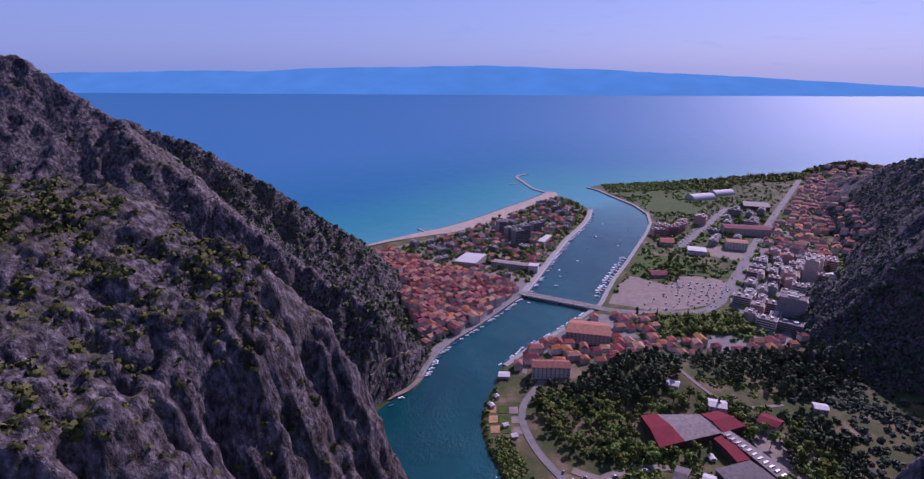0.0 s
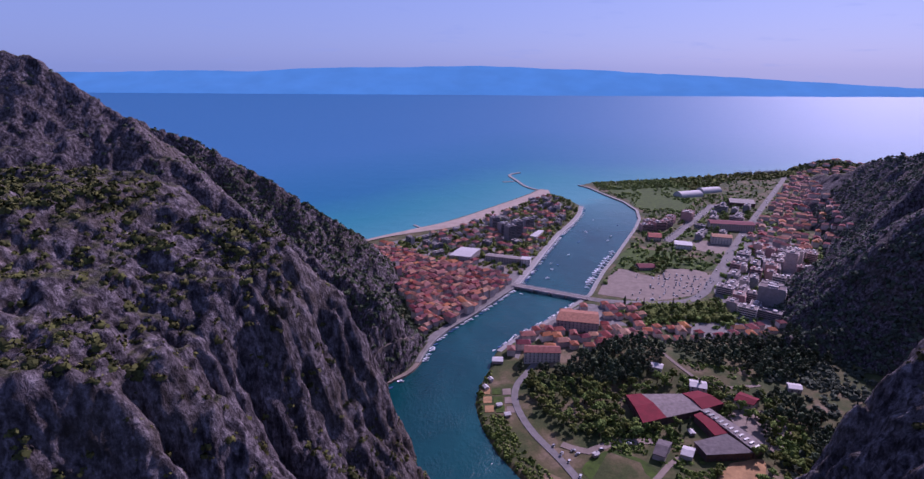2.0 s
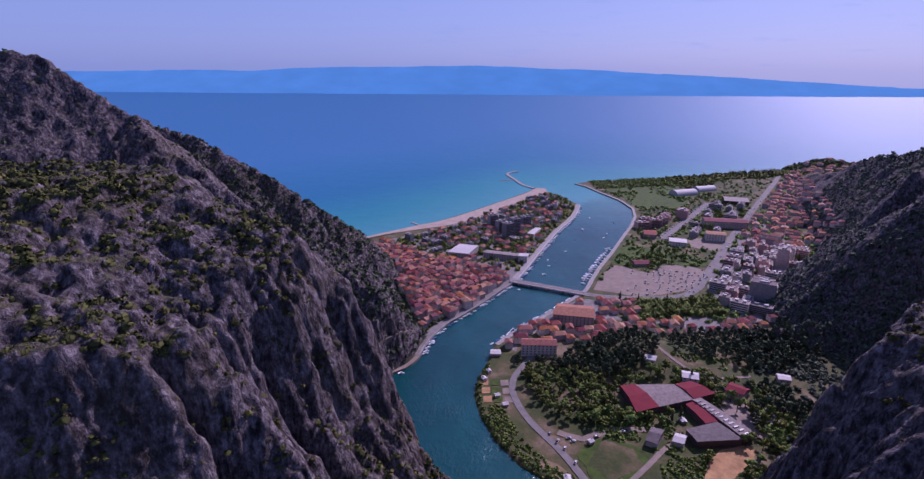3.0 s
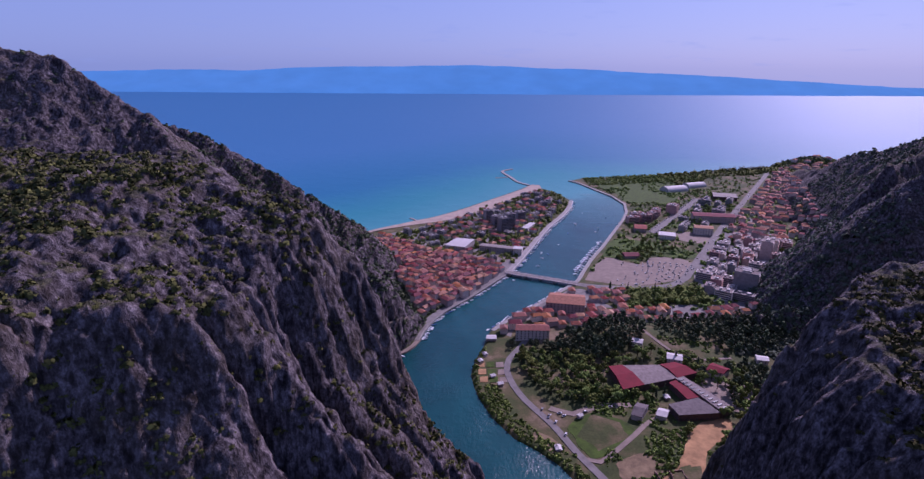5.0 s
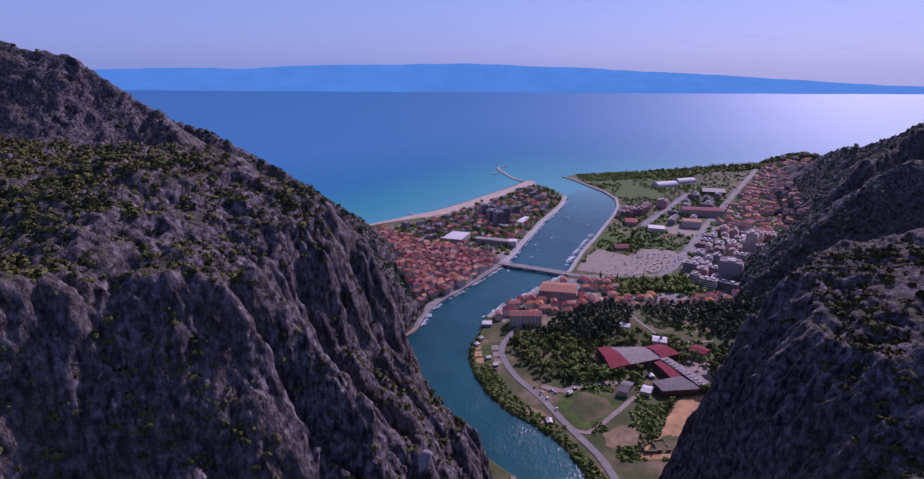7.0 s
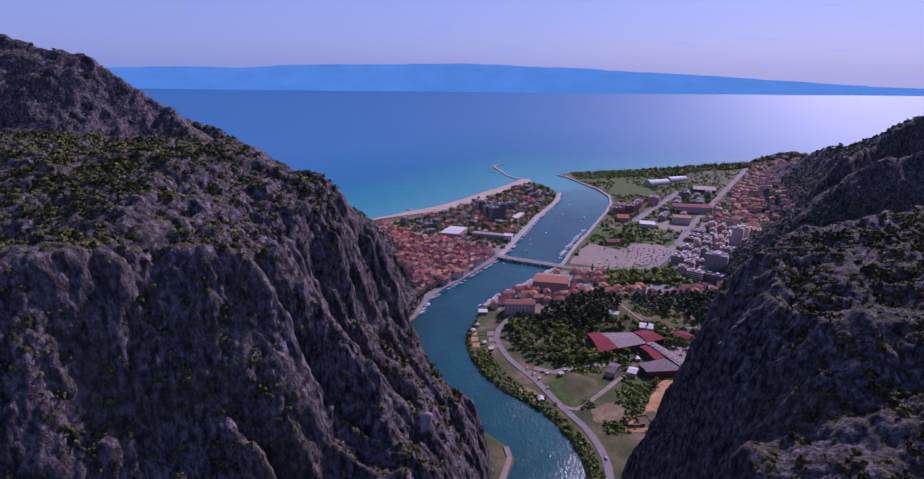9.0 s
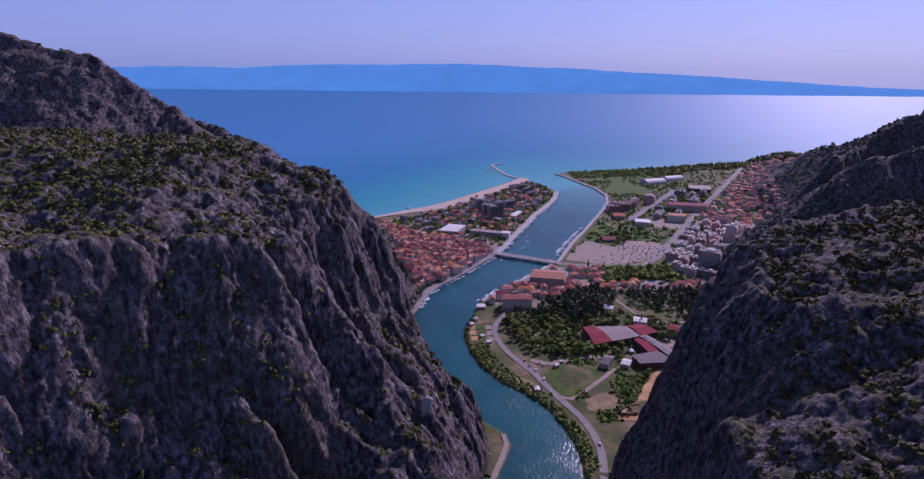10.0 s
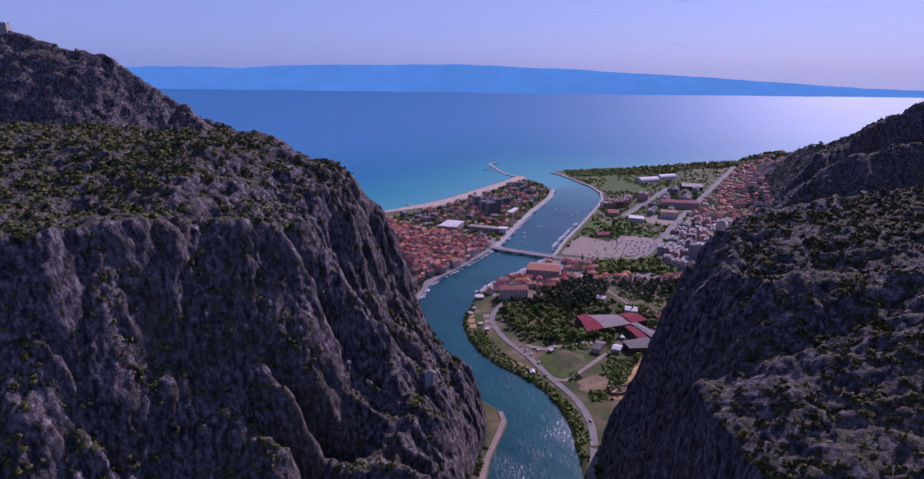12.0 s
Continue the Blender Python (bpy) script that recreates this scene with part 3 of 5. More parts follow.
setting("pavement", ribbon([(-37, -206), (-42, -222), (-50, -236), (-62, -246)], 5, -3, 2.2), PAVING, "curved pale stone mole below the spur", "quay")
setting("pavement", ribbon([(-62, -246), (-74, -254), (-84, -272)], 7, -3, 2.1), PAVING, "pale landing stage below the ridge", "quay")
setting("pavement", ribbon(along(right_bank, -25, 711, 3), 6, -3, 2.7), STONE, "pale stone embankment of the river mouth", "quay")
setting("pavement", ribbon(along(right_bank, -185, -25, 3), 6, -3, 2.6), STONE, "pale stone embankment by the red-roofed houses", "quay")
setting("pavement", ribbon([(-78, -258), (-70, -243), (-58, -227), (-50, -212), (-45, -196)], 3.0, lambda x, y: height(x, y) - 5, lambda x, y: over(x, y, 0.7), 3.0), PAVING, "pale footpath cut into the wooded spur", "path")
setting("breakwater", ribbon(PIER, 8, -3, 2.0), STONE, "curved pale stone breakwater at the river mouth", "breakwater")
setting("breakwater", ribbon([(126, 764), (105, 752), (84, 748)], 5, -3, 1.2), STONE, "low stone groyne off the beach", "breakwater")
setting("breakwater", ribbon([(-88, 285), (-97, 300), (-108, 312)], 5, -3, 1.2), STONE, "short stone jetty on the beach", "breakwater")


def build_beach():
    line_pts = curve_points([(-230, 166), (-202, 192), (-148, 248), (-96, 297), (-55, 332), (3, 404), (55, 478), (98, 538), (146, 609), (172, 656)], 8)
    d = np.gradient(line_pts, axis=0)
    side = np.stack([d[:, 1], -d[:, 0]], 1) / np.linalg.norm(d, axis=1)[:, None]
    wide = np.interp(np.linspace(0, 1, len(line_pts)), [0, 0.15, 0.3, 0.5, 0.9, 1], [8, 18, 40, 58, 62, 30])
    v, rows = [], 7
    for k in range(rows):
        s = k / (rows - 1)
        p = line_pts + side * (wide * s)[:, None]
        v += [(x, y, -0.3 + min(s * 3, 1) * 3.1) for x, y in p]
    n = len(line_pts)
    f = [(r * n + i, r * n + i + 1, r * n + n + i + 1, r * n + n + i) for r in range(rows - 1) for i in range(n - 1)]
    tagged(mesh("beach", v, [g[::-1] for g in f], SAND, smooth=True), "long pale sand beach facing the open sea", "beach", kind="structure")


build_beach()
EARTH_YARD = [(222, -358), (250, -352), (240, -374), (214, -396), (202, -420), (188, -438), (160, -438), (166, -426), (184, -414), (196, -392), (208, -372)]
EARTH_PLOT = [(138, -408), (160, -398), (170, -406), (164, -422), (140, -424)]
# open ground: car park, park lawn, sports pitch, fields and yards
for name, points, mat, label, category in (
    ("car_park", [(190, -22), (222, 50), (246, 76), (290, 46), (319, 80), (369, 72), (372, 34), (336, -8), (300, -29), (248, -43), (221, -34)], PAVING, "wide pale gravel car park beside the bridge", "car park"),
    ("pavement", [(86, 36), (146, 222), (214, 420), (205, 520), (165, 545), (100, 455), (30, 355), (-60, 258), (-140, 190), (-150, 165), (-80, 50), (-50, -40), (-38, -128), (8, -100), (50, -42)], ASPHALT, "grey asphalt streets of the town", "pavement"),
    ("pavement", [(344, -92), (420, -104), (446, -88), (505, 0), (560, 110), (610, 250), (650, 400), (640, 440), (520, 262), (362, 12)], ASPHALT, "grey asphalt streets between the flats", "pavement"),
    ("pavement", [(60, -196), (140, -192), (222, -162), (300, -148), (400, -118), (330, -100), (215, -118), (182, -60), (150, -68), (98, -126)], ASPHALT, "grey asphalt lanes between red-roofed houses", "pavement"),
    ("lawn", [(228, 72), (240, 92), (281, 178), (337, 165), (376, 138), (404, 98), (371, 78), (321, 90), (290, 60), (250, 80)], GRASS, "green park lawn behind the car park", "lawn"),
    ("lawn", [(404, 268), (452, 300), (470, 290), (440, 240)], GRASS, "small green lawn among the hotels", "lawn"),
    ("meadow", [(385, 455), (374, 560), (352, 680), (420, 740), (540, 775), (610, 770), (610, 640), (540, 560), (470, 440)], GRASS, "broad green meadow near the shore", "meadow"),
    ("sports_pitch", [(380, 500), (440, 640), (510, 500), (470, 446), (385, 465)], GRASS, "mown green sports pitch near the shore", "pitch"),
    ("meadow", [(107, -366), (135, -346), (162, -362), (158, -380), (127, -402), (117, -398)], GRASS, "rough green meadow beside the river road", "field"),
    ("plot", [(74, -376), (82, -370), (98, -387), (91, -396)], SOIL, "bare brown plot on the river bank", "field"),
    ("plot", EARTH_PLOT, SOIL, "pale earth patch in the rough field", "field"),
    ("yard", EARTH_YARD, DIRT, "orange-brown earth yard below the cliff", "yard"),
    ("yard", [(247, -290), (285, -292), (290, -330), (262, -342), (250, -318)], PAVING, "pale concrete factory yard", "yard"),
    ("yard", [(395, -95), (425, -95), (450, -50), (425, -45)], PAVING, "pale parking yard behind the flats", "yard"),
    ("yard", [(395, 205), (436, 230), (470, 200), (452, 160), (405, 170)], PAVING, "pale paved square beside the coast road", "yard"),
    ("yard", [(28, 62), (85, 60), (88, 84), (32, 98), (18, 80)], PAVING, "pale schoolyard in the town", "yard"),
    ("yard", [(20, -66), (27, -62), (30, -40), (22, -22), (17, -30), (22, -46)], PAVING, "small pale square in the old town", "yard"),
):
    top = 2.42 if category == "pavement" else 3.0 if points[0][1] > -120 else 40.0
    setting(name, slab(softened(points), lambda x, y: max(2.4, min(height(x, y), top)) - 1.0, lambda x, y: max(2.4, min(height(x, y), top)) + (0.1 if category in ("pavement", "meadow") else 0.2)), mat, label, category)


# ---- houses ----
def house(name, w, d, h, storeys, roof_mat, wall_mat, hip=0.0, label="", category="house", group="", rise=None, windows=True):
    base = new(name)
    mesh("wall", *boxes((-w / 2, -d / 2, -1.5, w / 2, d / 2, h)), wall_mat, base)
    o, rise = 0.5, d * 0.27 if rise is None else rise
    a, b = w / 2 + o, d / 2 + o
    v = [(x, y, z) for z in (h - 0.15, h + 0.12) for x, y in ((-a, -b), (a, -b), (a, b), (-a, b))] + [(-a + hip * w, 0, h + rise), (a - hip * w, 0, h + rise)]
    mesh("roof", v, [(3, 2, 1, 0), (0, 1, 5, 4), (1, 2, 6, 5), (2, 3, 7, 6), (3, 0, 4, 7), (4, 5, 9, 8), (6, 7, 8, 9), (5, 6, 9), (7, 4, 8)], roof_mat, base)
    if hip == 0:
        mesh("chimney", *boxes((w * 0.2, d * 0.1, h, w * 0.2 + 0.7, d * 0.1 + 0.7, h + rise + 0.6)), wall_mat, base)
    for s in (storeys - 1,) if windows else ():
        z = 0.9 + s * h / storeys
        for y in (-d / 2 - 0.04,):
            for x in (-w * 0.25, w * 0.22):
                mesh("window", *boxes((x - 0.6, y, z, x + 0.6, y + 0.1, z + 1.4)), PANE, base)
    return tagged(base, label, category, group)


def block(name, w, d, storeys, wall_mat, roof_mat, label="", group="", category="apartment block"):
    base = new(name)
    h = 3.0 * storeys
    mesh("wall", *boxes((-w / 2, -d / 2, -1.5, w / 2, d / 2, h)), wall_mat, base)
    t = 0.35
    mesh("roof", *boxes((-w / 2 + t, -d / 2 + t, h, w / 2 - t, d / 2 - t, h + 0.2)), roof_mat, base)
    mesh("parapet", *boxes((-w / 2 - 0.1, -d / 2 - 0.1, h - 0.2, w / 2 + 0.1, -d / 2 + t, h + 0.9), (-w / 2 - 0.1, d / 2 - t, h - 0.2, w / 2 + 0.1, d / 2 + 0.1, h + 0.9),
         (-w / 2 - 0.1, -d / 2 + t, h - 0.2, -w / 2 + t, d / 2 - t, h + 0.9), (w / 2 - t, -d / 2 + t, h - 0.2, w / 2 + 0.1, d / 2 - t, h + 0.9)), wall_mat, base)
    mesh("roof_hut", *boxes((-w * 0.3, -d * 0.2, h + 0.2, -w * 0.12, d * 0.2, h + 2.9)), ROOF_WHITE, base)
    mesh("roof_hut", *boxes((w * 0.12, -d * 0.25, h + 0.2, w * 0.3, d * 0.12, h + 2.6)), wall_mat, base)
    for s in range(storeys):
        z = 3.0 * s
        for k in (-1, 1):
            y = k * d / 2
            ya, yb = sorted((y - 0.05 * k, y + 0.06 * k))
            mesh("glazing", *boxes((-w / 2 + 1, ya, z + 0.9, w / 2 - 1, yb, z + 2.4)), PANE, base)
            if s and k < 0:
                ya, yb = sorted((y, y + 1.2 * k))
                mesh("balcony", *boxes((-w * 0.36, ya, z - 0.12, w * 0.36, yb, z + 0.85)), wall_mat, base)
    return tagged(base, label, category, group)


def inside(x, y, poly):
    hit = False
    for (x0, y0), (x1, y1) in zip(poly, poly[1:] + poly[:1]):
        if (y0 > y) != (y1 > y) and x < x0 + (y - y0) * (x1 - x0) / (y1 - y0):
            hit = not hit
    return hit


taken = []
LANES = [(curve_points(p, 6), r) for p, r in ((HIGHWAY, 7), (RIVER_ROAD, 5), (STRIP, 9), (FORK, 3), (LANE, 4))]
OPEN = ([(190, -22), (222, 50), (246, 76), (290, 46), (319, 80), (369, 72), (372, 34), (336, -8), (300, -29), (248, -43), (221, -34)],
        [(380, 500), (440, 640), (510, 500), (470, 446), (385, 465)], [(28, 62), (85, 60), (88, 84), (32, 98), (18, 80)],
        [(395, 205), (436, 230), (470, 200), (452, 160), (405, 170)], [(20, -66), (27, -62), (30, -40), (22, -22), (17, -30), (22, -46)])


LANE_POINTS = np.vstack([np.column_stack([p, np.full(len(p), half)]) for p, half in LANES])


def free(x, y, r, gap=1.0, steep=9.0, bank=10.0):
    if any(abs(x - a) < (r + q) * gap and math.hypot(x - a, y - b) < (r + q) * gap for a, b, q in taken):
        return False
    if inside(x, y, EARTH_YARD) or inside(x, y, EARTH_PLOT):
        return False
    if steep != 30 and any(inside(x, y, p) for p in OPEN):
        return False
    if (np.hypot(LANE_POINTS[:, 0] - x, LANE_POINTS[:, 1] - y) < r * 0.8 + LANE_POINTS[:, 2]).any():
        return False
    if x < 270 and left_bank(y) - x > 0 and (left_bank(y) - x < bank + r or coast(x) - y < 88):
        return False
    if x - right_bank(y) > -5 and x - right_bank(y) < bank + r:
        return False
    return 1.8 < height(x, y) < steep


dice = random.Random(11)


def scatter(poly, count, radius, tries=16, **k):
    xs, ys = [p[0] for p in poly], [p[1] for p in poly]
    spots = [(dice.uniform(min(xs), max(xs)), dice.uniform(min(ys), max(ys))) for _ in range(count * tries)]
    spots = [p for p in spots if inside(*p, poly)]
    out = []
    for start in range(0, len(spots), 400):
        some = spots[start : start + 400]
        if len(out) >= count:
            break
        KNOWN.update(zip(some, lie(*np.array(some).T)[0].tolist()))
        for x, y in some:
            if len(out) < count and free(x, y, radius, **k):
                taken.append((x, y, radius))
                out.append((x, y))
    return out


def stand(x, y, turn=0.0, z=None, scale=1.0):
    return pose(x, y, height(x, y) if z is None else z, 0, 0, turn) @ Matrix.Scale(scale, 4)


def spread(protos, places, turn, jitter=8, quarter=True, scale=(0.9, 1.15)):
    """Sets copies of the first things at the places; the first ones stand at the first places."""
    for n, (x, y) in enumerate(places):
        s = dice.uniform(*scale)
        a = turn(x, y) if callable(turn) else turn
        m = stand(x, y, a + dice.uniform(-jitter, jitter) + (90 * dice.randint(0, 1) if quarter else 0))
        p = protos[n % len(protos)]
        if n < len(protos):
            p.matrix_basis = m
            p.scale = (s, s, s)
        else:
            q = copy_thing(p, m)
            q.scale = (s, s, dice.uniform(*scale))


# the buildings that stand out, one by one
def hall(name, points, z, h, wall_mat, roof_mat, label, category="hall"):
    base = new(name)
    c = np.mean(points, axis=0)
    g = height(*c)
    base.location = (c[0], c[1], g)
    q = [(x - c[0], y - c[1]) for x, y in points]
    mesh("wall", *slab(q, -2.0, h), wall_mat, base)
    big = [(x * 1.04, y * 1.04) for x, y in q]
    mesh("roof", *slab(big, h + 0.003, h + 0.45), roof_mat, base)
    taken.append((c[0], c[1], max(math.hypot(*p) for p in q) * 0.85))
    return tagged(base, label, category)


def quad_hall(name, points, h, rise, wall_mat, roof_mat, label, category="hall", windows=0):
    """A building on four corners, its ridge from the middle of the last side to the middle of the second."""
    base = new(name)
    if sum(points[i - 1][0] * points[i][1] - points[i][0] * points[i - 1][1] for i in range(4)) < 0:
        points = [points[1], points[0], points[3], points[2]]
    c = np.mean(points, axis=0)
    base.location = (c[0], c[1], height(*c))
    q = [Vector((x - c[0], y - c[1], 0)) for x, y in points]
    mesh("wall", *slab([(p.x, p.y) for p in q], -2.0, h), wall_mat, base)
    up, o = Vector((0, 0, 1)), [p + p.normalized() * 0.7 for p in q]
    v = [p + up * (h + 0.003) for p in o] + [p + up * (h + 0.4) for p in o] + [(o[0] + o[3]) / 2 + up * (h + 0.4 + rise), (o[1] + o[2]) / 2 + up * (h + 0.4 + rise)]
    f = [(3, 2, 1, 0), (0, 1, 5, 4), (1, 2, 6, 5), (2, 3, 7, 6), (3, 0, 4, 7), (4, 5, 9, 8), (6, 7, 8, 9), (5, 6, 9), (7, 4, 8)]
    mesh("roof", v, f, roof_mat, base)
    for a, b in zip(q, q[1:] + q[:1]) if windows else ():
        n = int((b - a).length / 4.2)
        out = Vector((b.y - a.y, a.x - b.x, 0)).normalized() * 0.06
        t = (b - a).normalized()
        for s in range(windows):
            for k in range(n):
                m = a + (b - a) * (k + 0.5) / n
                z = 1.0 + s * h / windows
                w = [m - t * 0.7 - out, m + t * 0.7 - out, m + t * 0.7 + out, m - t * 0.7 + out]
                mesh("window", *slab([(p.x, p.y) for p in w], z, z + 1.5), PANE, base)
    taken.append((c[0], c[1], max(p.length for p in q) * 0.8))
    return tagged(base, label, category)


quad_hall("factory_hall", [(166, -319), (188, -310), (176, -276), (162, -279)], 7, 2.2, BROWN_WALL, ROOF_CRIMSON, "factory hall with a crimson pitched roof", windows=1)
quad_hall("factory_hall", [(188, -310), (224, -297), (215, -274), (176, -276)], 6.5, 1.2, BROWN_WALL, ROOF_GREY, "factory hall with a flat dusty grey roof")
quad_hall("factory_hall", [(224, -297), (246, -288), (231, -269), (215, -274)], 7, 2.0, BROWN_WALL, ROOF_CRIMSON, "small factory hall with a crimson roof")
quad_hall("factory_wing", [(244, -351), (256, -344), (230, -294), (222, -299)], 7, 0.6, BROWN_WALL, ROOF_GREY, "long factory wing with a grey roof and skylights")
quad_hall("factory_wing", [(221, -331), (234, -327), (223, -300), (214, -305)], 6, 0.8, BROWN_WALL, ROOF_CRIMSON, "narrow factory wing with a crimson roof")
quad_hall("flat_hall", [(205, -356), (242, -352), (231, -330), (201, -341)], 6.5, 0.5, BROWN_WALL, ROOF_DARK, "low brown workshop with a flat grey roof", windows=1)
quad_hall("warehouse", [(258, -282), (272, -289), (282, -280), (270, -269)], 7, 2.0, PLASTER, ROOF_CRIMSON, "small pale warehouse with a crimson roof", windows=2)
quad_hall("barn", [(164, -354), (172, -358), (183, -341), (174, -337)], 5, 2.5, CONCRETE, ROOF_DARK, "grey gabled barn beside the gravel lane")
quad_hall("villa", [(186, -353), (194, -356), (200, -346), (192, -343)], 4, 1.5, PLASTER, ROOF_WHITE, "small pale shed beside the barn")
for k in range(11):
    s = k / 10
    x, y = 226 + s * 22, -302 - s * 44
    sky_box = tagged(new("skylight"), "dark glazed skylight on the factory wing", "skylight", "skylights of the factory")
    sky_box.matrix_basis = pose(x, y, height(236, -322) + 8.0, 0, 0, 28)
    mesh("frame", *boxes((-2.6, -1.0, -0.6, 2.6, 1.0, 0.35)), ROOF_WHITE, sky_box)
    mesh("pane", *boxes((-2.4, -0.8, 0.35, 2.4, 0.8, 0.5)), PANE, sky_box)
quad_hall("riverside_house", [(117, -132), (165, -140), (170, -108), (128, -101)], 13, 4, PLASTER, TILE_RED, "large orange-roofed house above the river", "house", windows=4)
quad_hall("riverside_house", [(73, -211), (111, -211), (111, -196), (75, -196)], 12, 3, PLASTER, TILE_RED, "long red-roofed house above the dark trees", "house", windows=4)
quad_hall("boat_shed", [(40, -212), (51, -212), (51, -203), (41, -203)], 3, 0.8, PLASTER, ROOF_WHITE, "low white-roofed shed on the river bank", "shed")
quad_hall("villa", [(196, -236), (206, -240), (210, -231), (200, -227)], 4, 1.5, CONCRETE, ROOF_WHITE, "small white-roofed house on the knoll", "house", windows=1)
quad_hall("villa", [(226, -262), (240, -266), (244, -254), (230, -250)], 6, 1.5, CONCRETE, ROOF_WHITE, "pale flat-roofed house behind the factory", "house", windows=2)
quad_hall("villa", [(322, -256), (333, -258), (336, -249), (325, -246)], 4, 1.2, CONCRETE, ROOF_WHITE, "white-roofed house in the clearing", "house", windows=1)
quad_hall("sports_hall", [(-24, 104), (10, 96), (26, 138), (-6, 146)], 9, 0.8, CONCRETE, ROOF_WHITE, "broad hall with a pale pinkish roof", windows=2)
quad_hall("school", [(34, 104), (88, 88), (95, 100), (40, 117)], 9, 0.6, CONCRETE, ROOF_GREY, "long low school with a grey roof", windows=3)
quad_hall("school", [(90, 84), (104, 82), (107, 95), (93, 98)], 11, 0.4, CONCRETE, ROOF_WHITE, "white cube at the end of the school", windows=3)
quad_hall("shop_hall", [(116, 228), (128, 222), (146, 262), (136, 266)], 5, 0.6, CONCRETE, ROOF_WHITE, "low hall with bright white roof panels")
for x, y, w, d, n, turn in ((345, 292, 24, 15, 4, 12), (372, 300, 22, 15, 5, 12), (362, 322, 26, 15, 4, 12), (392, 318, 22, 15, 5, 40), (408, 345, 24, 15, 5, 57), (452, 372, 26, 20, 6, 57)):
    wing = block("hotel_wing", w, d, n, PINK, ROOF_GREY, "pink plastered hotel wing with white roof huts", "hotel wings", "hotel")
    wing.matrix_basis = stand(x, y, turn)
    taken.append((x, y, max(w, d) * 0.55))
quad_hall("hotel", [(330, 225), (352, 222), (360, 250), (336, 252)], 7, 2.5, PLASTER, TILE_RED, "low hotel annexe with a pinkish roof", "hotel", windows=2)
quad_hall("row_building", [(470, 301), (550, 290), (556, 318), (476, 330)], 13, 2, PLASTER, TILE_RED, "long pink row of flats behind trees", "house", windows=4)
quad_hall("town_house", [(438, 214), (470, 206), (476, 226), (444, 234)], 13, 2.0, PLASTER, TILE_RED, "brown house with tall white window bays", "house", windows=4)
quad_hall("pavilion", [(362, 182), (389, 174), (396, 196), (369, 204)], 8, 0.6, CONCRETE, ROOF_WHITE, "pale flat-roofed pavilion beside the lawn", windows=2)
quad_hall("restaurant", [(272, 72), (298, 74), (296, 92), (270, 90)], 4.5, 2.5, PLASTER, TILE_RED, "low park restaurant with a pale red roof", "house", windows=1)
quad_hall("market_hall", [(590, 491), (640, 478), (655, 520), (606, 535)], 9, 0.6, BROWN_WALL, ROOF_GREY, "dark modern market hall with a grey roof")
quad_hall("white_shed", [(492, 12), (522, 14), (524, 24), (494, 22)], 5, 0.8, CONCRETE, ROOF_WHITE, "long white-roofed shed at the foot of the wood", "shed")
quad_hall("white_shed", [(515, 60), (556, 74), (552, 96), (511, 84)], 6, 0.8, CONCRETE, ROOF_WHITE, "broad pale-roofed depot behind the flats", "shed")


def tent_hall(x, y, w, d, h, turn):
    """A white vaulted sports tent."""
    base = new("tent_hall")
    base.matrix_basis = stand(x, y, turn)
    n, v = 12, []
    for k in range(n + 1):
        a = math.pi * k / n
        v += [(-w / 2, -d / 2 * math.cos(a), h * math.sin(a) - 0.5), (w / 2, -d / 2 * math.cos(a), h * math.sin(a) - 0.5)]
    f = [(2 * k, 2 * k + 1, 2 * k + 3, 2 * k + 2) for k in range(n)] + [tuple(range(0, 2 * n + 2, 2))[::-1], tuple(range(1, 2 * n + 2, 2))]
    mesh("canopy", v, f, ROOF_WHITE, base)
    mesh("door", *boxes((w / 2 - 0.05, -2, -0.5, w / 2 + 0.08, 2, 4)), CONCRETE, base)
    taken.append((x, y, max(w, d) * 0.6))
    tagged(base, "white vaulted sports tent near the pitch", "sports tent", "sports tents")


tent_hall(535, 595, 62, 34, 13, 20)
tent_hall(605, 645, 56, 30, 12, 20)

for x, y, w, d, n, turn in ((53, 285, 16, 16, 8, 20), (80, 218, 18, 15, 9, 30), (93, 240, 18, 16, 10, 30), (70, 255, 22, 14, 7, 30), (118, 300, 20, 14, 6, 30), (494, 66, 18, 16, 12, 57), (512, 84, 16, 16, 11, 57), (402, -60, 16, 30, 8, 57), (415, -35, 16, 26, 8, 57)):
    tower = block("tower_block", w, d, n, GREY_WALL if x < 480 else PLASTER, ROOF_GREY, "tall pale tower of flats above the town" if n > 8 else "pale block of flats in the town", "tower blocks")
    tower.matrix_basis = stand(x, y, turn)
    taken.append((x, y, max(w, d) * 0.55))

old = [house("town_house", w, d, h, n, TILE_RED, PLASTER, hip, "old stone town house with a clay tile roof", "house", "old town houses", windows=False) for w, d, h, n, hip in
       ((11, 7, 7, 2, 0.0), (8, 7, 9, 3, 0.3), (14, 8, 8, 2, 0.25), (9, 6.5, 6, 2, 0.0), (12, 9, 10, 3, 0.2), (7.5, 6.5, 8, 2, 0.0))]
spread(old, scatter([(-42, -150), (5, -112), (50, -50), (78, -5), (45, 42), (-10, 70), (-60, 90), (-90, 130), (-150, 180), (-195, 178), (-170, 110), (-110, 20), (-75, -50)], 290, 4.5, gap=0.9, steep=18, bank=6), 48, 14)
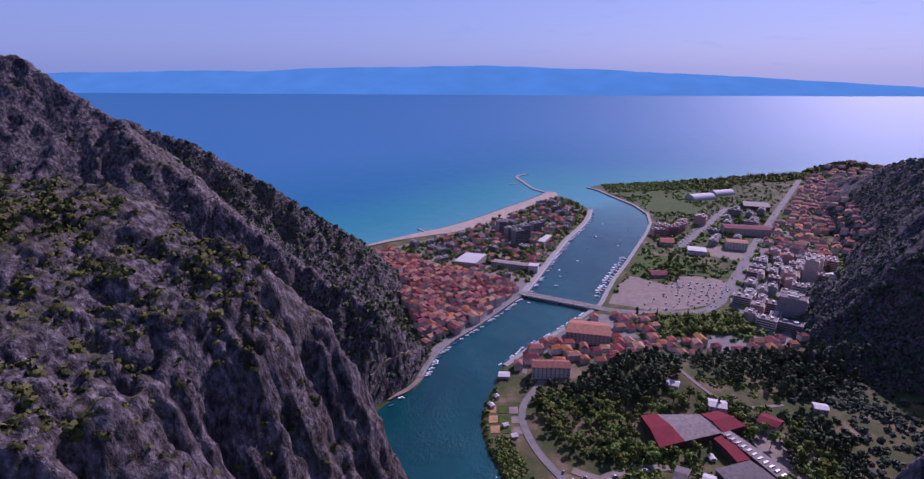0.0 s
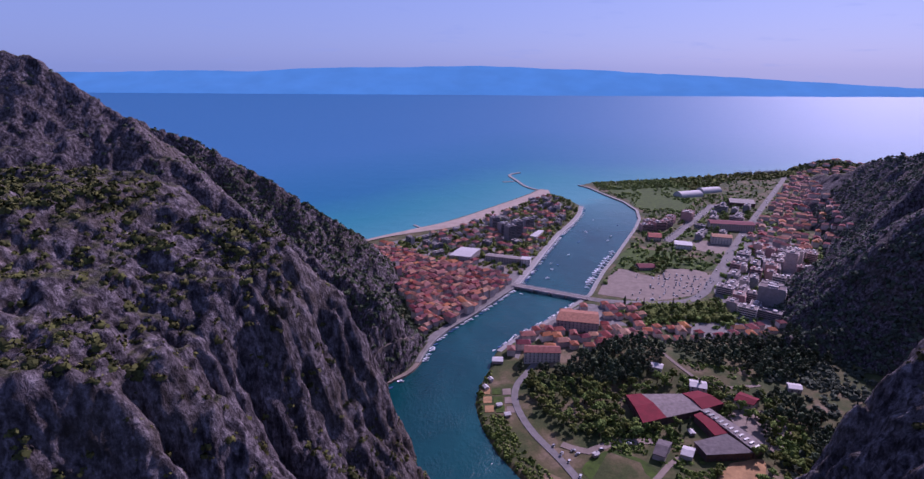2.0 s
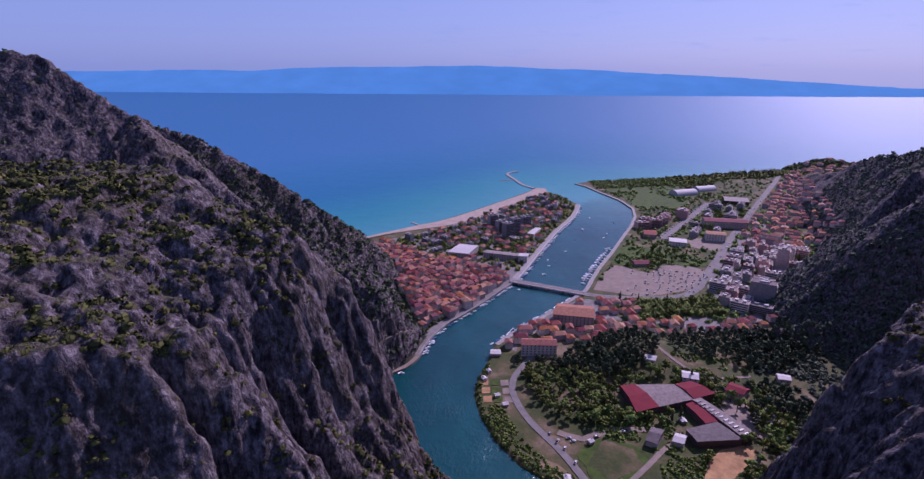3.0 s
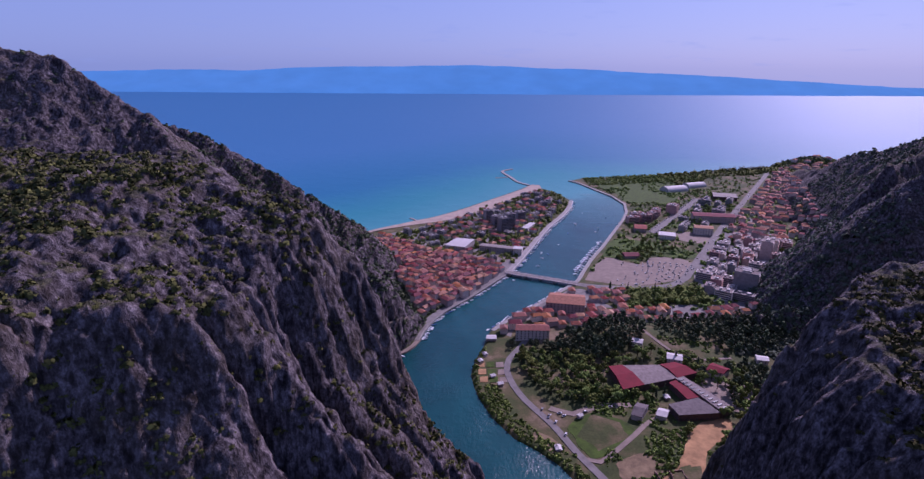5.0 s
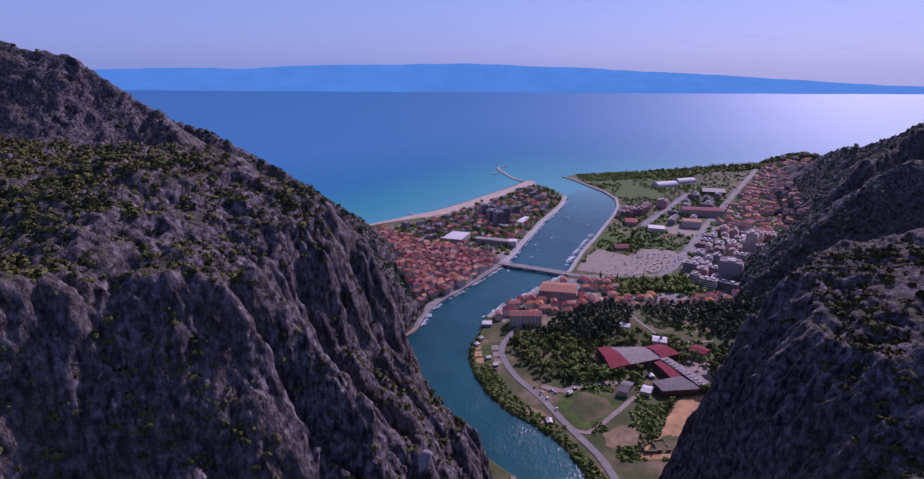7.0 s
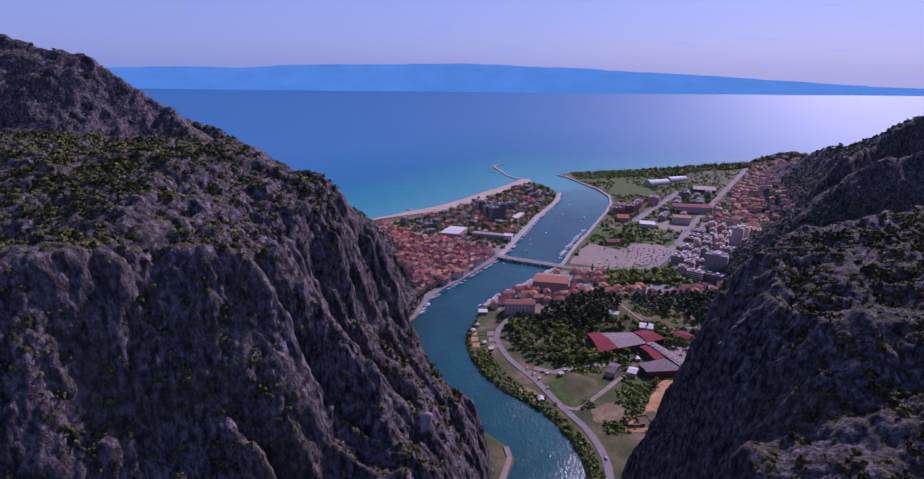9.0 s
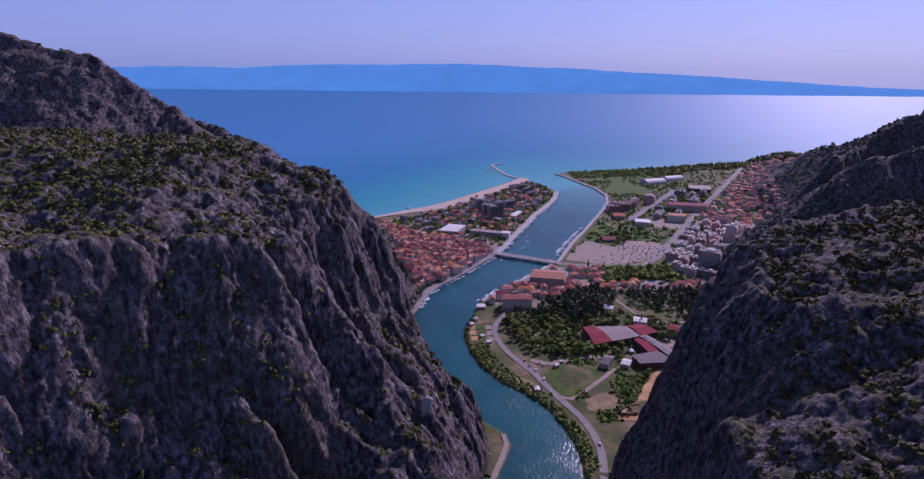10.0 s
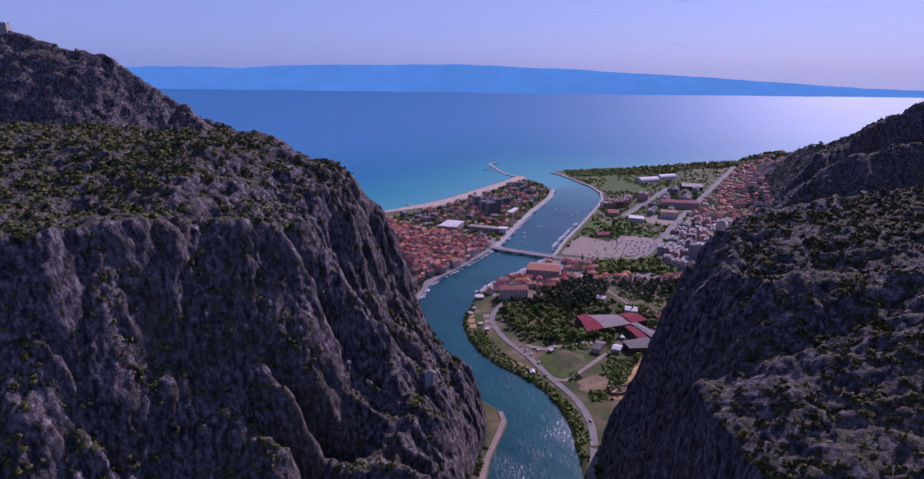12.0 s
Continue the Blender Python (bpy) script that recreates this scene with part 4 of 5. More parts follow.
mixed = [house("villa", w, d, h, n, TILE_RED, PLASTER, hip, "plastered villa with a clay tile roof", "house", "villas of the new town") for w, d, h, n, hip in
         ((13, 11, 7, 2, 0.3), (15, 12, 9, 3, 0.3), (18, 12, 9, 3, 0.2), (11, 10, 6, 2, 0.35))]
south = scatter([(50, -196), (140, -196), (222, -166), (300, -152), (425, -122), (425, -98), (300, -126), (215, -122), (178, -62), (150, -72), (98, -130)], 56, 6.2, gap=1.0, steep=12, bank=5)
uphill = scatter([(478, 178), (560, 150), (640, 165), (700, 230), (770, 420), (840, 600), (960, 860), (900, 810), (672, 470), (530, 265)], 165, 6.4, steep=45)
harbour = scatter([(186, -58), (235, -58), (240, -95), (215, -110), (185, -75)], 12, 6.5)
spread(mixed, south + harbour, 8, 10, scale=(0.68, 0.95))
spread(mixed[:3], uphill, 57, 14, scale=(0.66, 1.05))
far_houses = [house("villa", 16, 12, 8, 2, TILE_RED, PLASTER, 0.3, "distant villa on the wooded slope", "house", "villas on the slope")]
spread(far_houses, scatter([(900, 690), (1000, 760), (1250, 930), (1400, 1050), (1200, 1000), (1000, 930)], 45, 11, steep=80), 40, 20)
flats = [block("apartment_block", w, d, n, wall, ROOF_GREY, "flat-roofed plastered apartment block with balconies", "apartment blocks") for w, d, n, wall in ((20, 12, 4, CONCRETE), (16, 12, 5, PLASTER), (25, 12, 4, GREY_WALL), (15, 13, 6, PINK))]
spread(flats, scatter([(345, -88), (390, -95), (455, -90), (540, 40), (580, 160), (480, 175), (370, 6)], 56, 10, gap=0.9), 57, 3, scale=(0.85, 1.1))
town = [block("town_block", w, d, n, GREY_WALL, ROOF_GREY, "low pale block among the trees of the town", "town blocks") for w, d, n in ((20, 11, 3), (26, 12, 4), (15, 12, 3))]
spread(town, scatter([(88, 44), (150, 225), (222, 420), (205, 540), (150, 545), (40, 400), (-80, 265), (-130, 222), (-100, 150), (-30, 70), (40, 48)], 36, 10.5), 40, 6, scale=(0.62, 0.9))
spread(mixed[:2], scatter([(88, 44), (150, 225), (222, 420), (195, 560), (150, 545), (40, 400), (-80, 265), (-150, 215), (-100, 150), (-30, 70), (40, 48)], 84, 6), 40, 12, scale=(0.7, 0.95))
spread(town[:2], scatter([(400, 235), (560, 480), (650, 470), (520, 285), (440, 170)], 14, 14), 57, 4)


# ---- the old walls, garden plots and the pale scar on the cliff ----
ruin = tagged(new("ruin"), "roofless brown brick ruin in the earth yard", "ruin")
ruin.matrix_basis = stand(176, -424, 5)
stubs = random.Random(5)
for x0, y0, x1, y1, h in ((-11, -7, 11, -6.3, 2.4), (-11, 6.3, 11, 7, 1.8), (-11, -6.3, -10.3, 6.3, 2.8), (10.3, -6.3, 11, 6.3, 1.6), (0, -6.3, 0.6, 6.3, 2.0)):
    n = 6
    v, f = [], []
    for k in range(n):
        a, b, top = k / n, (k + 1) / n, h * stubs.choice((0.15, 0.5, 0.7, 0.9, 1.0))
        wide = (x0 + (x1 - x0) * a, y0, x0 + (x1 - x0) * b, y1) if x1 - x0 > 2 else (x0, y0 + (y1 - y0) * a, x1, y0 + (y1 - y0) * b)
        w, g = boxes((wide[0], wide[1], -1.5, wide[2], wide[3], top))
        f += [tuple(len(v) + q for q in face) for face in g]
        v += w
    mesh("wall", v, f, RUIN_WALL, ruin)
for k in range(14):
    x, y, r = stubs.uniform(-9, 9), stubs.uniform(-10, 6), stubs.uniform(0.5, 1.5)
    v = [(x + r * stubs.uniform(0.6, 1.1) * math.cos(a * 1.047), y + r * stubs.uniform(0.6, 1.1) * math.sin(a * 1.047), -0.4) for a in range(6)] + [(x + 0.3 * r * math.cos(a * 2.1), y + 0.3 * r * math.sin(a * 2.1), r * 0.5) for a in range(3)]
    mesh("rubble_heap", v, [(0, 1, 6), (1, 2, 7, 6), (2, 3, 7), (3, 4, 8, 7), (4, 5, 8), (5, 0, 6, 8), (6, 7, 8)], RUIN_WALL, ruin)
for k in range(9):
    x, y = 29 + 9.5 * (k % 3) + 0.5 * k, -268 - 14 * (k // 3)
    setting("garden_plot", slab([(x, y), (x + 8, y + 1), (x + 8, y + 11), (x, y + 10)], 0.5, 2.75 + 0.1 * (k % 2)), (DIRT, GRASS, PAVING)[k % 3], "small walled garden plot on the river bank", "garden")
sheds = [house("garden_shed", 5, 4, 2.6, 1, ROOF_WHITE, PLASTER, 0.0, "small garden shed among the plots", "shed", "garden sheds", windows=False)]
spread(sheds, [(33, -258), (45, -286), (52, -300), (38, -244), (120, -352), (95, -392), (206, -322)], 10, 30)


def build_scar():
    v, f = [], []
    for i in range(9):
        for j in range(14):
            a, b = math.pi * i / 8, 2 * math.pi * j / 14
            p = Vector((4.4 * math.sin(a) * math.cos(b), 2.2 * math.sin(a) * math.sin(b), 7.2 * math.cos(a)))
            v.append(p * (1 + 0.35 * noise.noise(p * 0.25)))
    f = [(14 * i + j, 14 * i + (j + 1) % 14, 14 * i + 14 + (j + 1) % 14, 14 * i + 14 + j) for i in range(8) for j in range(14)]
    ob = mesh("boulder", v, [g[::-1] for g in f], STONE, smooth=True)
    ob.matrix_basis = pose(-0.5, -553, 97, 0, 24, 25)
    tagged(ob, "pale smooth slab of rock leaning in the cliff face", "boulder")


build_scar()


# ---- the fort on the ridge ----
fort = tagged(new("watch_tower"), "small ruined stone watch tower on the ridge", "fort")
fort.matrix_basis = pose(-569, -139, height(-569, -139) - 1, 0, 0, 15)
mesh("wall", *boxes((-6, -6, -6, 6, 6, 9)), STONE, fort)
for k in range(8):
    mesh("merlon", *boxes((-6 + 3.2 * (k % 4), -6 if k < 4 else 4.8, 9, -4.4 + 3.2 * (k % 4), -4.8 if k < 4 else 6, 10.4)), STONE, fort)


# ---- the bridge ----
def build_bridge():
    a, b = Vector((77, 2, 0)), Vector((170, -39, 0))
    base = new("bridge")
    base.matrix_basis = pose(*((a + b) / 2), 0, 0, math.degrees(math.atan2(b.y - a.y, b.x - a.x)))
    n = (b - a).length / 2 + 4
    mesh("deck", *boxes((-n, -5.5, 3.0, n, 5.5, 4.3)), CONCRETE, base)
    mesh("roadway", *boxes((-n, -4, 4.3, n, 4, 4.42)), ASPHALT, base)
    for y in (-5.3, 5.3):
        rail = mesh("railing", *boxes((-n, y - 0.08, 5.25, n, y + 0.08, 5.4), (-n, y - 0.06, 4.8, n, y + 0.06, 4.9)), CONCRETE, base)
        for k in range(26):
            x = -n + 2 + k * (2 * n - 4) / 25
            mesh("post", *boxes((x - 0.1, y - 0.1, 4.3, x + 0.1, y + 0.1, 5.4)), CONCRETE, rail)
    for k in range(5):
        x = -n + 8 + k * (2 * n - 16) / 4
        mesh("pier", *boxes((x - 1, -4.5, -4, x + 1, 4.5, 3.0)), STONE, base)
    tagged(base, "low concrete road bridge across the river", "bridge")


build_bridge()


# ---- plants ----
def leaves(places, sizes, each, flat=0.7, leaf=0.42, seed=1):
    """Leafy clumps: at each place a rounded, gappy heap of small leaf sprays."""
    g = np.random.default_rng(seed)
    places, sizes = np.repeat(places, each, 0), np.repeat(sizes, each)
    n = len(places)
    d = g.normal(size=(n, 3))
    d /= np.linalg.norm(d, axis=1)[:, None]
    d[:, 2] = np.abs(d[:, 2]) * flat + 0.12
    lump = 0.75 + 0.35 * np.sin(3 * d[:, 0] + places[:, 0]) * np.cos(4 * d[:, 1] + places[:, 1])
    c = places + d * (sizes * lump * g.uniform(0.55, 1.0, n))[:, None]
    out = d + 0.45 * g.normal(size=(n, 3))
    u = np.cross(out, g.normal(size=(n, 3)))
    u /= np.linalg.norm(u, axis=1)[:, None]
    w = np.cross(out, u)
    w /= np.linalg.norm(w, axis=1)[:, None]
    s = (sizes * leaf * g.uniform(0.6, 1.25, n))[:, None]
    v = np.stack([c - u * s - 0.5 * w * s, c + 0.6 * u * s - w * s, c + u * s + 0.5 * w * s, c - 0.5 * u * s + w * s], 1).reshape(-1, 3)
    soft = d + 0.35 * out
    soft /= np.linalg.norm(soft, axis=1)[:, None]
    return v, np.arange(4 * n).reshape(-1, 4), np.repeat(soft, 4, 0)


def quads_object(name, v, f, normals, mat, parent=None):
    me = bpy.data.meshes.new(name)
    me.vertices.add(len(v))
    me.vertices.foreach_set("co", np.ascontiguousarray(v, float).ravel())
    me.loops.add(f.size)
    me.loops.foreach_set("vertex_index", f.ravel().astype(np.int32))
    me.polygons.add(len(f))
    me.polygons.foreach_set("loop_start", np.arange(len(f), dtype=np.int32) * f.shape[1])
    me.update()
    me.normals_split_custom_set_from_vertices(normals.tolist())
    me.materials.append(mat)
    ob = new(name, me)
    if parent is not None:
        ob.parent = parent
    return ob


def cover(name, box, count, size, each, mat, label, keep, seed, leaf=0.42, flat=0.7, category="shrubs"):
    """Scrub or wood over a stretch of land: keep(x, y, z, hill, slope) tells how likely a plant is."""
    g = np.random.default_rng(seed)
    x, y = g.uniform(box[0], box[2], count), g.uniform(box[1], box[3], count)
    z, kind = lie(x, y)
    KNOWN.update(zip(zip(x.tolist(), y.tolist()), z.tolist()))
    zx, zy = lie(x + 1.5, y)[0], lie(x, y + 1.5)[0]
    slope = np.hypot(zx - z, zy - z) / 1.5
    sel = g.uniform(size=count) < keep(x, y, z, kind, slope)
    p = np.stack([x, y, z - 0.15], 1)[sel]
    s = g.uniform(*size, len(p)) * g.uniform(0.7, 1.3, len(p))
    return tagged(quads_object(name, *leaves(p, s, each, flat, leaf, seed + 1), mat), label, category, kind="stuff")


def patch(x, y, size, seed, low=0.0, soft=0.4):
    return np.clip((lumps(x, y, size, seed) + 0.5 * lumps(x, y, size / 3, seed + 1) - low) / soft, 0, 1)


cover("scrub", (-330, -740, 66, -450), 27000, (1.1, 2.9), 40, LEAF_OLIVE, "olive green scrub on the limestone plateau", lambda x, y, z, k, s: (k == 1) * np.clip(1.75 - s * 0.8, 0.02, 1) * (0.08 + 0.8 * patch(x, y, 26, 51, -0.2) + 0.3 * (x < -165)), 3, leaf=0.24)
cover("scrub", (-330, -720, 60, -450), 12000, (1.0, 2.8), 34, LEAF_OLIVE, "dark scrub in the gullies of the limestone cliff", lambda x, y, z, k, s: (k == 1) * (s > 0.9) * patch(0.6 * x, y, 24, 57, 0.1) * 0.8, 31, leaf=0.24)
cover("scrub", (-260, -720, -40, -590), 5000, (1.2, 3.0), 36, LEAF_OLIVE, "thick dark bushes in the shade of the cliff", lambda x, y, z, k, s: (k == 1) * (z < 205) * patch(x, y, 30, 59, -0.4) * 0.8, 33, leaf=0.24)
cover("scrub", (110, -770, 480, -440), 25000, (1.1, 3.0), 36, LEAF_OLIVE, "olive and brown scrub on top of the cliff", lambda x, y, z, k, s: (k == 3) * np.clip(1.5 - s * 0.75, 0.02, 1) * (0.06 + 0.75 * patch(x, y, 26, 61, -0.25)), 5, leaf=0.24)
cover("scrub", (-620, -420, 0, 90), 34000, (1.6, 3.6), 15, LEAF_DARK, "dark scrub on the steep limestone ridge", lambda x, y, z, k, s: (k == 2) * np.clip(0.06 + 0.5 * patch(x, y, 60, 71, 0.1) * (z < 200) + 0.8 * (z < 115 + 45 * lumps(x, y, 60, 77) + 60 * (y > -90)), 0, 0.9), 7, leaf=0.34)
cover("forest", (290, -240, 860, 420), 30000, (1.8, 3.6), 18, LEAF_HAZED, "dark evergreen wood on the hillside", lambda x, y, z, k, s: (k == 4) * np.clip(2.0 - 0.8 * s, 0.03, 1) * np.clip(0.75 * (z < 95 + 40 * lumps(x, y, 80, 83)) + 0.25 + 0.8 * (y > 90), 0, 0.95), 9, leaf=0.36, flat=1.0, category="wood")
cover("forest", (560, 620, 1500, 1120), 7000, (3.5, 7.0), 16, LEAF, "green belt of trees along the shore", lambda x, y, z, k, s: ((coast(x) - y > 6) & (coast(x) - y < 130 + 60 * lumps(x, y, 120, 4)) & (z < 40)) * 0.8, 11, flat=1.3, category="wood")
cover("poplars", (770, 815, 925, 905), 420, (3.2, 4.6), 34, LEAF_DARK, "tall dark row of poplars beside the shore", lambda x, y, z, k, s: ((coast(x) - y > 8) & (coast(x) - y < 46)) * 0.9, 12, flat=3.6, leaf=0.3, category="trees")
cover("forest", (930, 880, 1230, 1000), 1500, (3.0, 5.5), 20, LEAF_DARK, "dark pines on the knoll by the coast road", lambda x, y, z, k, s: (z > 9) * (coast(x) - y > 5) * 0.9, 14, flat=1.2, leaf=0.36, category="wood")
cover("forest", (330, 520, 640, 830), 3200, (2.0, 4.4), 18, LEAF, "green trees on the point at the river mouth", lambda x, y, z, k, s: ((coast(x) - y > 5) & (coast(x) - y < 110) & (x - right_bank(y) > 10)) * 0.9, 13, flat=1.1, category="wood")
cover("forest", (262, -430, 520, -120), 5200, (1.8, 4.0), 24, LEAF_HAZED, "dark green wood at the foot of the cliff", lambda x, y, z, k, s: np.isin(k, (0, 4)) * (x - 250 > 60 * (y > -345)) * ((y < -165) | (k == 4)) * (0.2 + 0.6 * patch(x, y, 40, 85, -0.2)) * ~((x > 315) & (x < 340) & (y > -262) & (y < -242)), 10, flat=1.1, category="wood")
cover("town_trees", (-150, 20, 240, 600), 6500, (2.2, 4.6), 24, LEAF, "green street trees between the town houses", lambda x, y, z, k, s: (k == 0) * (left_bank(y) - x > 9) * (coast(x) - y > 84) * (y > 50 - 0.5 * x) * (0.25 + 0.7 * patch(x, y, 45, 95, -0.3)), 21, flat=1.5, category="trees")
cover("town_trees", (200, -120, 640, 620), 4600, (2.0, 4.2), 26, LEAF, "green street trees between the blocks", lambda x, y, z, k, s: (k == 0) * (x - right_bank(y) > 14) * np.array([free(p, q, 2.0) for p, q in zip(x, y)]) * 0.75, 23, flat=1.5, category="trees")
cover("town_trees", (470, 140, 900, 800), 2600, (1.8, 3.8), 24, LEAF, "green garden trees between the villas", lambda x, y, z, k, s: (k == 0) * np.array([free(p, q, 1.2, steep=45) for p, q in zip(x, y)]) * 0.6, 24, flat=1.4, category="trees")
cover("town_trees", (222, -112, 345, -52), 260, (2.6, 5.0), 60, LEAF, "tall green park trees behind the red-roofed houses", lambda x, y, z, k, s: (k == 0) * (y > -108 + 0.05 * (x - 222)) * (y < -62 + 0.1 * (x - 222)) * np.array([free(p, q, 0.5) for p, q in zip(x, y)]), 25, flat=2.2, leaf=0.3, category="trees")
cover("forest", (-110, -218, 0, -60), 1100, (1.8, 3.8), 22, LEAF_DARK, "dark trees between the ridge and the old town", lambda x, y, z, k, s: (k == 0) * (left_bank(y) - x > 12) * np.array([free(p, q, 1.5) for p, q in zip(x, y)]), 27, flat=1.2, category="wood")
cover("bushes", (20, -520, 150, -225), 9000, (1.0, 2.3), 26, LEAF, "thick green bushes on the river bank", lambda x, y, z, k, s: ((x - right_bank(y) > 1.5) & (x - right_bank(y) < np.where(y < -400, 13, np.where(y < -300, 24, 6))) & (k != 3)) * 0.75, 15)
cover("bushes", (130, -440, 300, -215), 6500, (0.9, 2.6), 20, LEAF, "rough green bushes in the fields", lambda x, y, z, k, s: (k == 0) * patch(x, y, 26, 91, -0.2) * np.array([not any(math.hypot(a - q[0], b - q[1]) < q[2] * 1.1 for q in taken) and not any(inside(a, b, f) for f in ([(107, -366), (135, -346), (162, -362), (127, -402)], EARTH_YARD, EARTH_PLOT)) for a, b in zip(x, y)]), 17)


def tree(name, kind, h, r, label, group, seed):
    base = new(name)
    g = random.Random(seed)
    v, f = [], []

    def limb(p, q, r0, r1):
        n = len(v)
        p, q = Vector(p), Vector(q)
        s = (q - p).orthogonal().normalized()
        t = (q - p).cross(s).normalized()
        for c, rad in ((p, r0), (q, r1)):
            v.extend(c + rad * (s * math.cos(k * 1.2566) + t * math.sin(k * 1.2566)) for k in range(5))
        f.extend((n + k, n + (k + 1) % 5, n + 5 + (k + 1) % 5, n + 5 + k) for k in range(5))

    limb((0, 0, -0.6), (0.1, 0.05, h * 0.55), r * 0.09, r * 0.05)
    tips = []
    if kind == "broad":
        for k in range(7):
            a = k * 2.4 + g.uniform(-0.3, 0.3)
            e = (math.cos(a) * r * g.uniform(0.35, 0.75), math.sin(a) * r * g.uniform(0.35, 0.75), h * g.uniform(0.45, 0.82))
            limb((0.05, 0, h * g.uniform(0.25, 0.45)), e, r * 0.045, r * 0.015)
            tips.append((*e, r * g.uniform(0.38, 0.55)))
        tips.append((0, 0, h * 0.8, r * 0.5))
    elif kind == "pine":
        for k in range(9):
            a, z = k * 2.4, h * (0.3 + 0.07 * k)
            q = r * (1.0 - 0.075 * k) * g.uniform(0.5, 0.9)
            e = (math.cos(a) * q, math.sin(a) * q, z)
            limb((0, 0, z - 0.3), e, r * 0.03, r * 0.01)
            tips.append((*e, r * g.uniform(0.35, 0.5)))
        tips.append((0, 0, h * 0.92, r * 0.35))
    else:
        limb((0.1, 0.05, h * 0.5), (0, 0, h * 0.95), r * 0.05, r * 0.01)
        tips = [(g.uniform(-0.2, 0.2) * r, g.uniform(-0.2, 0.2) * r, h * (0.12 + 0.085 * k), r * (1.0 - abs(k - 3) * 0.1)) for k in range(10)]
    mesh("trunk", v, f, BARK, base)
    t = np.array(tips)
    crown = leaves(t[:, :3] - np.array([0, 0, 0.3]) * t[:, 3:], t[:, 3], 60, 1.0, 0.3, seed)
    quads_object("crown", *crown, LEAF_DARK if kind != "broad" else LEAF, base)
    return tagged(base, label, "tree", group)


broad = [tree("broadleaf_tree", "broad", h, r, "green broadleaf tree with a rounded crown", "broadleaf trees", s) for h, r, s in ((8, 4.2, 1), (10, 4.8, 2), (6.5, 3.8, 3), (12, 5.0, 4))]
pines = [tree("pine_tree", "pine", h, r, "dark green pine with a dense crown", "pine trees", s) for h, r, s in ((13, 5.0, 5), (11, 4.6, 6), (15, 5.4, 7))]
slim = [tree("cypress_tree", "slim", h, r, "tall slim dark cypress", "cypress trees", s) for h, r, s in ((13, 1.6, 8), (16, 1.9, 9))]
spots = scatter([(72, -236), (150, -256), (158, -284), (152, -330), (112, -332), (86, -304), (72, -262)], 85, 3.1, steep=30)
spots += scatter([(215, -112), (330, -104), (345, -50), (300, -60), (230, -68)], 34, 4.2, steep=30)
spots += scatter([(150, -330), (200, -330), (205, -375), (260, -400), (300, -330), (296, -260), (240, -240), (150, -262)], 75, 3.6, steep=30)
spots += scatter([(88, 44), (150, 225), (225, 430), (205, 600), (150, 560), (40, 400), (-80, 265), (-150, 215), (-100, 150), (-30, 70), (40, 48)], 60, 3.6, bank=6)
spots += scatter([(235, 72), (300, 60), (330, 90), (400, 100), (380, 140), (330, 160), (290, 110)], 26, 4.2)
spots += scatter([(400, 180), (560, 480), (660, 470), (500, 260)], 36, 4.5)
spots += scatter([(365, 400), (380, 660), (560, 780), (700, 800), (720, 620), (560, 540), (520, 480)], 26, 5)
spots += scatter([(350, -100), (450, -100), (545, 45), (590, 160), (480, 175), (370, 6)], 26, 3.4)
spread(broad, spots, 0, 180, False, (0.75, 1.25))
dark = scatter([(68, -224), (112, -226), (190, -180), (222, -205), (205, -232), (165, -258), (88, -262), (72, -245)], 92, 3.3, steep=30)
dark += scatter([(225, -178), (300, -150), (380, -160), (400, -200), (330, -236), (290, -228), (250, -215)], 90, 3.6, steep=40)
dark += scatter([(246, -300), (262, -262), (300, -262), (330, -300), (300, -360), (262, -350)], 30, 3.6, steep=40)
spread(pines, dark, 0, 180, False, (0.8, 1.2))
spread(slim, [(152, -296), (205, -318), (196, -322), (236, -258), (258, -262), (240, -62), (262, -70), (276, -66), (300, -72), (216, -60), (560, 470), (430, 238)], 0, 180, False, (0.8, 1.15))


# ---- boats ----
def boat(name, n, w, hull_mat, cabin, label, group):
    base = new(name)
    v, rows = [], 7
    for k in range(rows):
        s = k / (rows - 1)
        half = w / 2 * (0.82 + 0.5 * s - 1.3 * s**3) if k < rows - 1 else 0.05
        x, lift = n * (s - 0.5), 0.35 * s * s
        v += [(x, -half, 0.75 + lift), (x, -half * 0.55, -0.2), (x, half * 0.55, -0.2), (x, half, 0.75 + lift)]
    f = [(4 * k + a, 4 * k + a + 1, 4 * k + a + 5, 4 * k + a + 4) for k in range(rows - 1) for a in range(3)] + [(4 * k + 3, 4 * k, 4 * k + 4, 4 * k + 7) for k in range(rows - 1)] + [(0, 1, 2, 3)]
    mesh("hull", v, [g[::-1] for g in f], hull_mat, base)
    if cabin:
        house_part = mesh("cabin", *boxes((-n * 0.12, -w * 0.3, 0.7, n * 0.18, w * 0.3, 0.7 + cabin)), HULL, base)
        mesh("windscreen", *boxes((n * 0.18, -w * 0.28, 0.95, n * 0.2, w * 0.28, 0.55 + cabin)), PANE, house_part)
    else:
        mesh("thwart", *boxes((-n * 0.2, -w * 0.34, 0.6, -n * 0.12, w * 0.34, 0.82), (n * 0.1, -w * 0.34, 0.6, n * 0.17, w * 0.34, 0.82)), BARK, base)
    return tagged(base, label, "boat", group)


